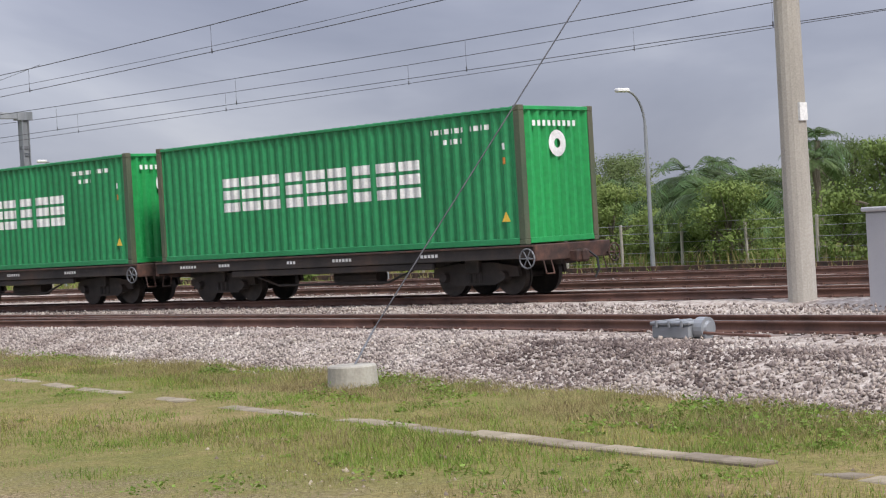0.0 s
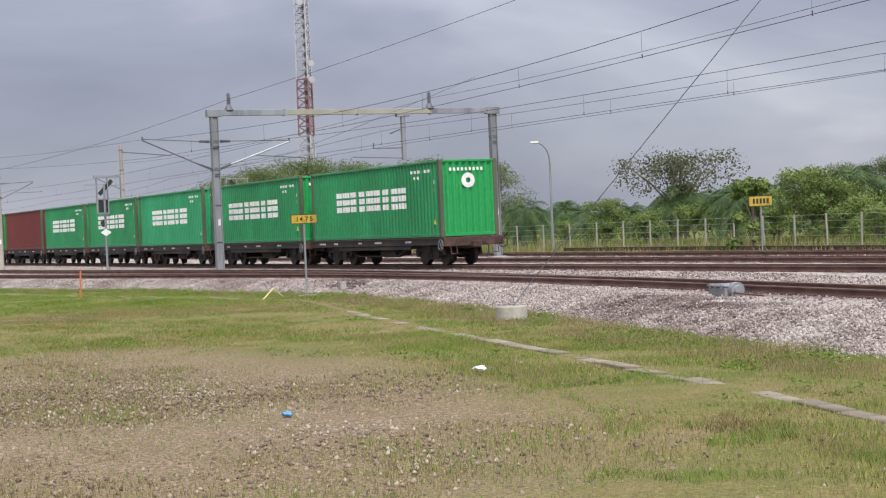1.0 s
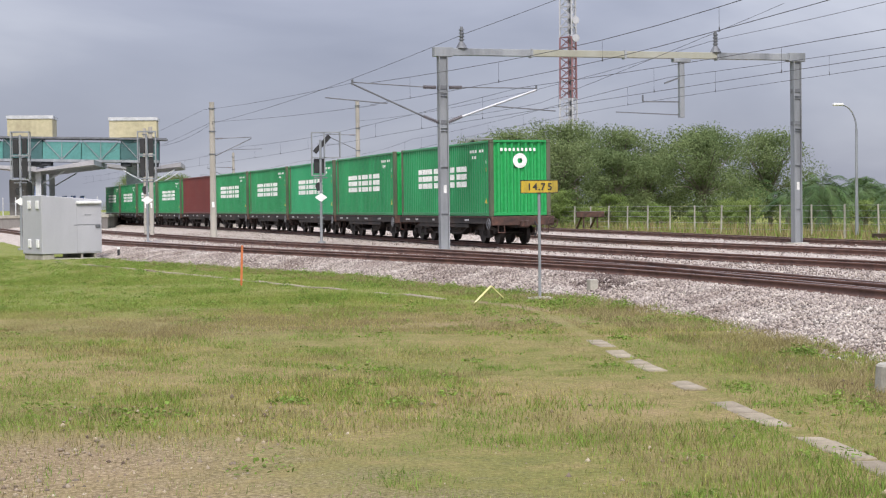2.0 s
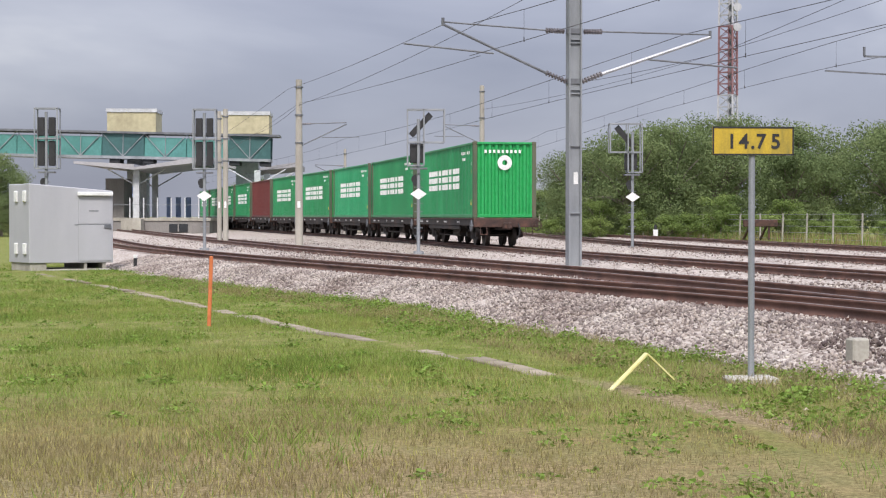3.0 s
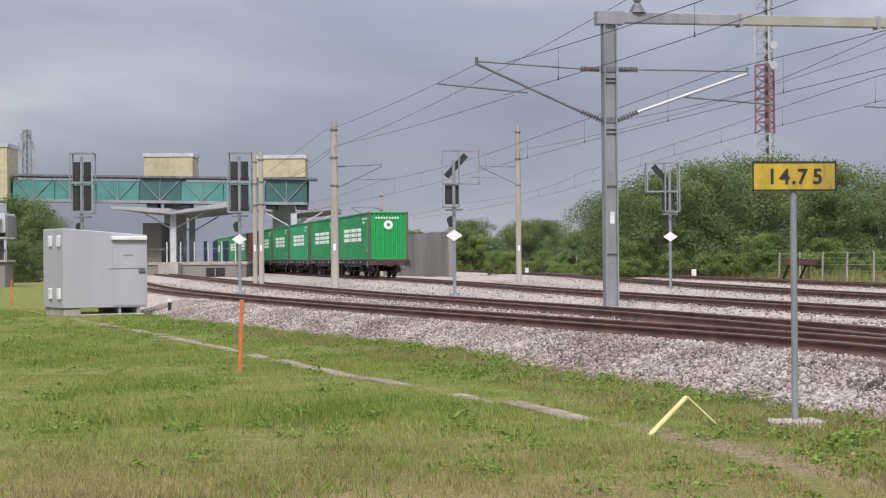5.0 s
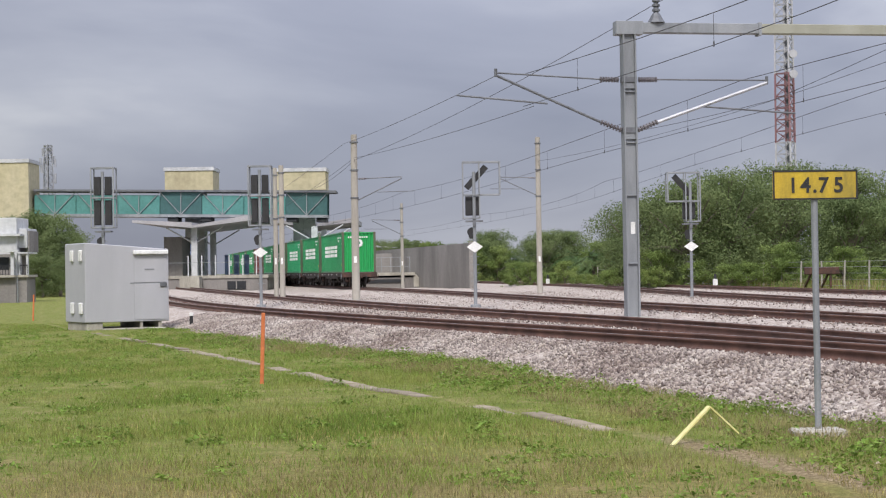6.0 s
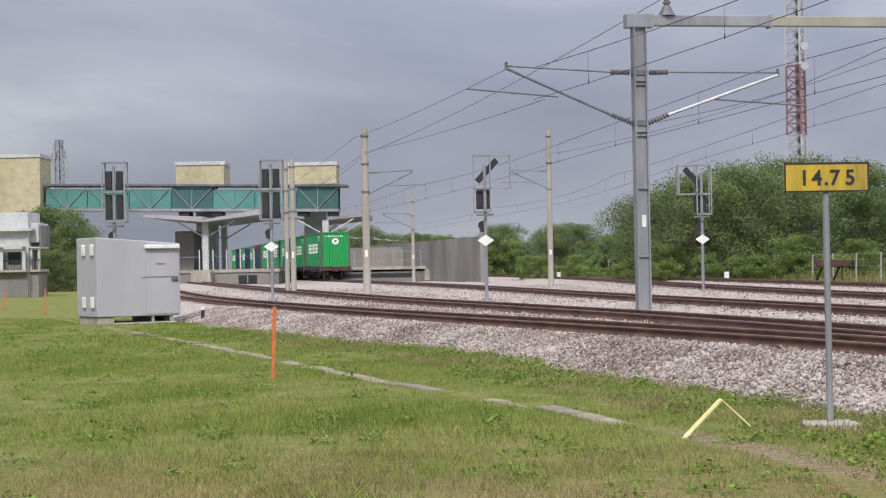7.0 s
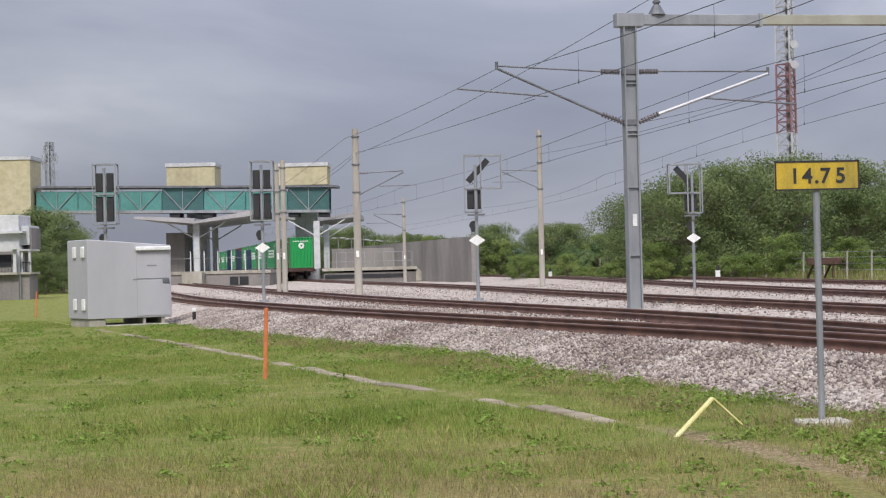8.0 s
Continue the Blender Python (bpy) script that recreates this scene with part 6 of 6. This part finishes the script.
def plants():
    rng = random.Random(21)
    t_dark = broadleaf(1, 7.0, 8.0, "dense dark green broadleaf tree", "leaf", 84, 380, 0.074, 0.06)
    t_dark2 = broadleaf(2, 6.0, 6.5, "rounded dark green broadleaf tree", "leaf", 70, 380, 0.07, 0.05)
    t_light = broadleaf(3, 5.0, 5.5, "light green leafy young tree", "leaf_light", 46, 230, 0.09, 0.06)
    t_bush = broadleaf(4, 2.8, 4.2, "low spreading green bush", "leaf_light", 26, 200, 0.075, 0.04)
    t_wide = broadleaf(5, 6.6, 9.5, "wide flat-topped greyish tree with bare limbs", "leaf_dry", 46, 130, 0.1, 0.6, 0.4)
    t_slim = broadleaf(6, 3.9, 2.6, "slim bright green leafy tree", "leaf_light", 22, 120, 0.13, 0.1)
    p_a = palm(7, 3.4, "oil palm with drooping dark fronds", 28, 3.0)
    p_b = palm(8, 7.0, "tall coconut palm with feathery crown", 22, 2.6)
    made = {}

    def put(proto, x, y, s=1.0, z=-0.5):
        m = pose(x, y, z, rng.uniform(-3, 3), rng.uniform(-3, 3), rng.uniform(0, 360))
        if proto not in made:
            made[proto] = 1
            proto.matrix_basis = m
            proto.scale = (s, s, s)
            return proto
        ob = copy_thing(proto, m)
        ob.scale = (s, s, s * rng.uniform(0.92, 1.08))
        return ob

    # the tall wood seen beyond the yard
    for x, y, s in ((13.0, 112, 0.78), (15.5, 108, 0.95), (18.8, 111, 1.02), (22.5, 114, 1.0), (26, 109, 0.95), (29.5, 113, 0.98), (33.5, 110, 0.95), (20.5, 120, 1.1), (24.5, 122, 1.1), (30, 124, 1.15), (36, 121, 1.1), (15.5, 121, 0.95), (40, 114, 1.0)):
        put(rng.choice((t_dark, t_dark2)), x, y, s * 1.13)
    for x, y, s in ((13.5, 106, 0.55), (17.5, 104, 0.62), (21.0, 104, 0.6), (27.8, 103, 0.75), (32.5, 101, 0.75), (24.3, 103, 0.55), (11.8, 113, 0.6)):
        put(rng.choice((t_light, t_bush, t_light)), x, y, s)
    for x in np.arange(11, 34, 2.4):
        put(t_bush, x + rng.uniform(-0.6, 0.6), 107 - (x - 10) * 0.35, rng.uniform(0.5, 0.75))
    # the lower, farther wood
    for i in range(40):
        x = -16 + i * 1.05 + rng.uniform(-0.5, 0.5)
        y = 215 - i * 2.2 + rng.uniform(-6, 6)
        if x < 8:
            y = max(y, 186)
        put(rng.choice((t_dark, t_dark2, t_light, p_a)), x, y, rng.uniform(0.85, 1.08) * (0.78 if y < 160 else 0.92))
    for i in range(12):
        put(rng.choice((t_bush, t_light)), 5.5 + i * 0.75, 138 - i * 2.2, rng.uniform(0.4, 0.6))
    for i in range(16):
        put(rng.choice((t_dark2, t_light, p_a)), 3.0 + i * 1.5 + rng.uniform(-0.5, 0.5), 168 - i * 1.5 + rng.uniform(-5, 5), rng.uniform(0.85, 1.0) * 0.88)
    # wood to the left of the station
    for x, y, s in ((-36.5, 148, 1.3), (-33.2, 142, 1.22), (-31.2, 140, 1.0), (-40, 154, 1.2), (-29.9, 138, 0.55), (-31.5, 135, 0.6), (-34, 134, 0.7), (-52, 160, 1.1), (-60, 150, 1.1), (-47, 140, 1.0)):
        put(t_dark2, x, y, s)
    # plantation beyond the fence
    for i in range(46):
        y = -20 + i * 2.9 + rng.uniform(-1.5, 1.5)
        x = 44 + rng.uniform(-4, 10) - max(0, (y - 60)) * 0.12
        put(p_a, x, y, rng.uniform(0.78, 1.1))
    for i in range(44):
        y = -22 + i * 2.7 + rng.uniform(-1.5, 1.5)
        x = 36.5 + rng.uniform(-2.5, 3) - max(0, (y - 60)) * 0.14
        put(rng.choice((t_bush, t_bush, t_light, p_a)), x, y, rng.uniform(0.55, 0.95))
    for i in range(22):
        y = -20 + i * 6.2
        put(rng.choice((t_dark, t_dark2)), 62 + rng.uniform(-5, 8), y, rng.uniform(0.7, 0.9))
    put(t_wide, 40.5, 72, 1.0)
    for i in range(20):
        put(t_bush, 37.0 + rng.uniform(-1.0, 2.2), 6 + i * 2.0 + rng.uniform(-0.6, 0.6), rng.uniform(0.6, 0.85))
    put(t_slim, 31.8, 43.0, 1.0)
    put(t_light, 35.5, 31.5, 0.86)
    put(t_light, 36.5, 29.5, 0.7)
    put(t_light, 36.0, 14.0, 0.75)
    for x, y, s in ((48.2, 29.4, 0.72), (43.0, 30.6, 0.55), (46, 27.5, 0.6), (53, 12, 0.8)):
        put(p_b, x, y, s)
    put(p_b, 30, 128, 0.95)
    # rough growth along the fence
    rn = np.random.default_rng(31)
    V, F = [], []
    for _ in range(26000):
        y = rn.uniform(-40, 150)
        x = fence_line(y) + rn.uniform(-3.2, 6)
        h = rn.uniform(0.25, 0.95) * (0.5 if x < fence_line(y) - 1 else 1)
        a = rn.uniform(0, 6.28)
        w = 0.035
        k = len(V)
        V += [(x - w * math.cos(a), y - w * math.sin(a), -0.55), (x + w * math.cos(a), y + w * math.sin(a), -0.55), (x + rn.normal(0, 0.18), y + rn.normal(0, 0.18), -0.5 + h)]
        F.append((k, k + 1, k + 2))
    half = len(F) * 2 // 3
    tagged(raw("rough_grass", V[:half * 3], F[:half], M["dry"]), "tall dry grass along the fence", "grass", kind="stuff")
    V2 = V[half * 3:]
    tagged(raw("rough_grass", V2, [(3 * i, 3 * i + 1, 3 * i + 2) for i in range(len(V2) // 3)], M["weed"]), "tall green rough grass along the fence", "grass", kind="stuff")


# ================= build =================
ground()
ballast_bed()
track("track_near", "rusty metre-gauge rails on concrete sleepers", line_a1, -88, 240, -28, 90)
track("track_turnout", "rusty diverging rails of a turnout", line_a2, 4, 180, 12, 90)
track("track_train", "rusty rails carrying the container train", line_t, -88, 340, -20, 100)
track("track_far", "rusty rails of the far running line", line_b, -88, 280, -10, 100)
track("track_yard", "rusty rails of a yard siding", line_c, -88, 240, 0, 95)
train()
gantry()
concrete_pole(-4.12, 82.6, -0.4, 7.75, 0.2, 0.15, [(1, 5.6)], "weathered round concrete overhead-line pole")
concrete_pole(5.95, 102.9, -0.4, 9.05, 0.175, 0.14, [(-1, 6.6)], "pale round concrete overhead-line pole")
concrete_pole(-2.95, 131, -0.4, 6.3, 0.14, 0.1, [(-1, 5.0)], "slim far concrete overhead-line pole")
concrete_pole(-8.2, 85, -0.4, 6.35, 0.12, 0.1, [], "slim grey overhead-line pole")
concrete_pole(-7.8, 84, -0.4, 6.4, 0.14, 0.12, [], "slim grey overhead-line pole")
wires()
signal(-13.55, 68.6, -0.5, "grey caged colour-light signal with two heads", "tall")
signal(-7.28, 69.0, -0.25, "grey caged colour-light signal with two heads", "tall")
signal(1.25, 62.3, -0.25, "caged signal with a black route indicator arm tilted forward", "route")
signal(10.5, 71.5, -0.25, "caged signal with a black route indicator arm tilted back", "route")
chain_sign(3.62, 16.45, 4, GRASS_Z, 1.885, 0.83, 0.285, "14.75", "yellow distance board with black numerals on a grey post")
chain_sign(25.0, 28.3, -25, -0.5, 1.95, 0.95, 0.42, "", "small weathered yellow board on a grey post")
cabinet()
guy_anchor_and_pole()
point_machine()
street_lamp(33.0, 23.6, 6.3, "tall grey street lamp with a curved arm")
street_lamp(29.2, 66.0, 6.8, "grey street lamp with a curved arm")
small_things()
station()
masts()
fence()
plants()
trough_slabs()
stones()
weeds()
grass()


def motions():
    for i, wag, box_ in TRAIN:
        times = [k * 0.5 for k in range(17)]
        walk(wag, [(t, train_pose(t, i, 0.0)) for t in times])
        walk(box_, [(t, train_pose(t, i, 1.06)) for t in times])


motions()
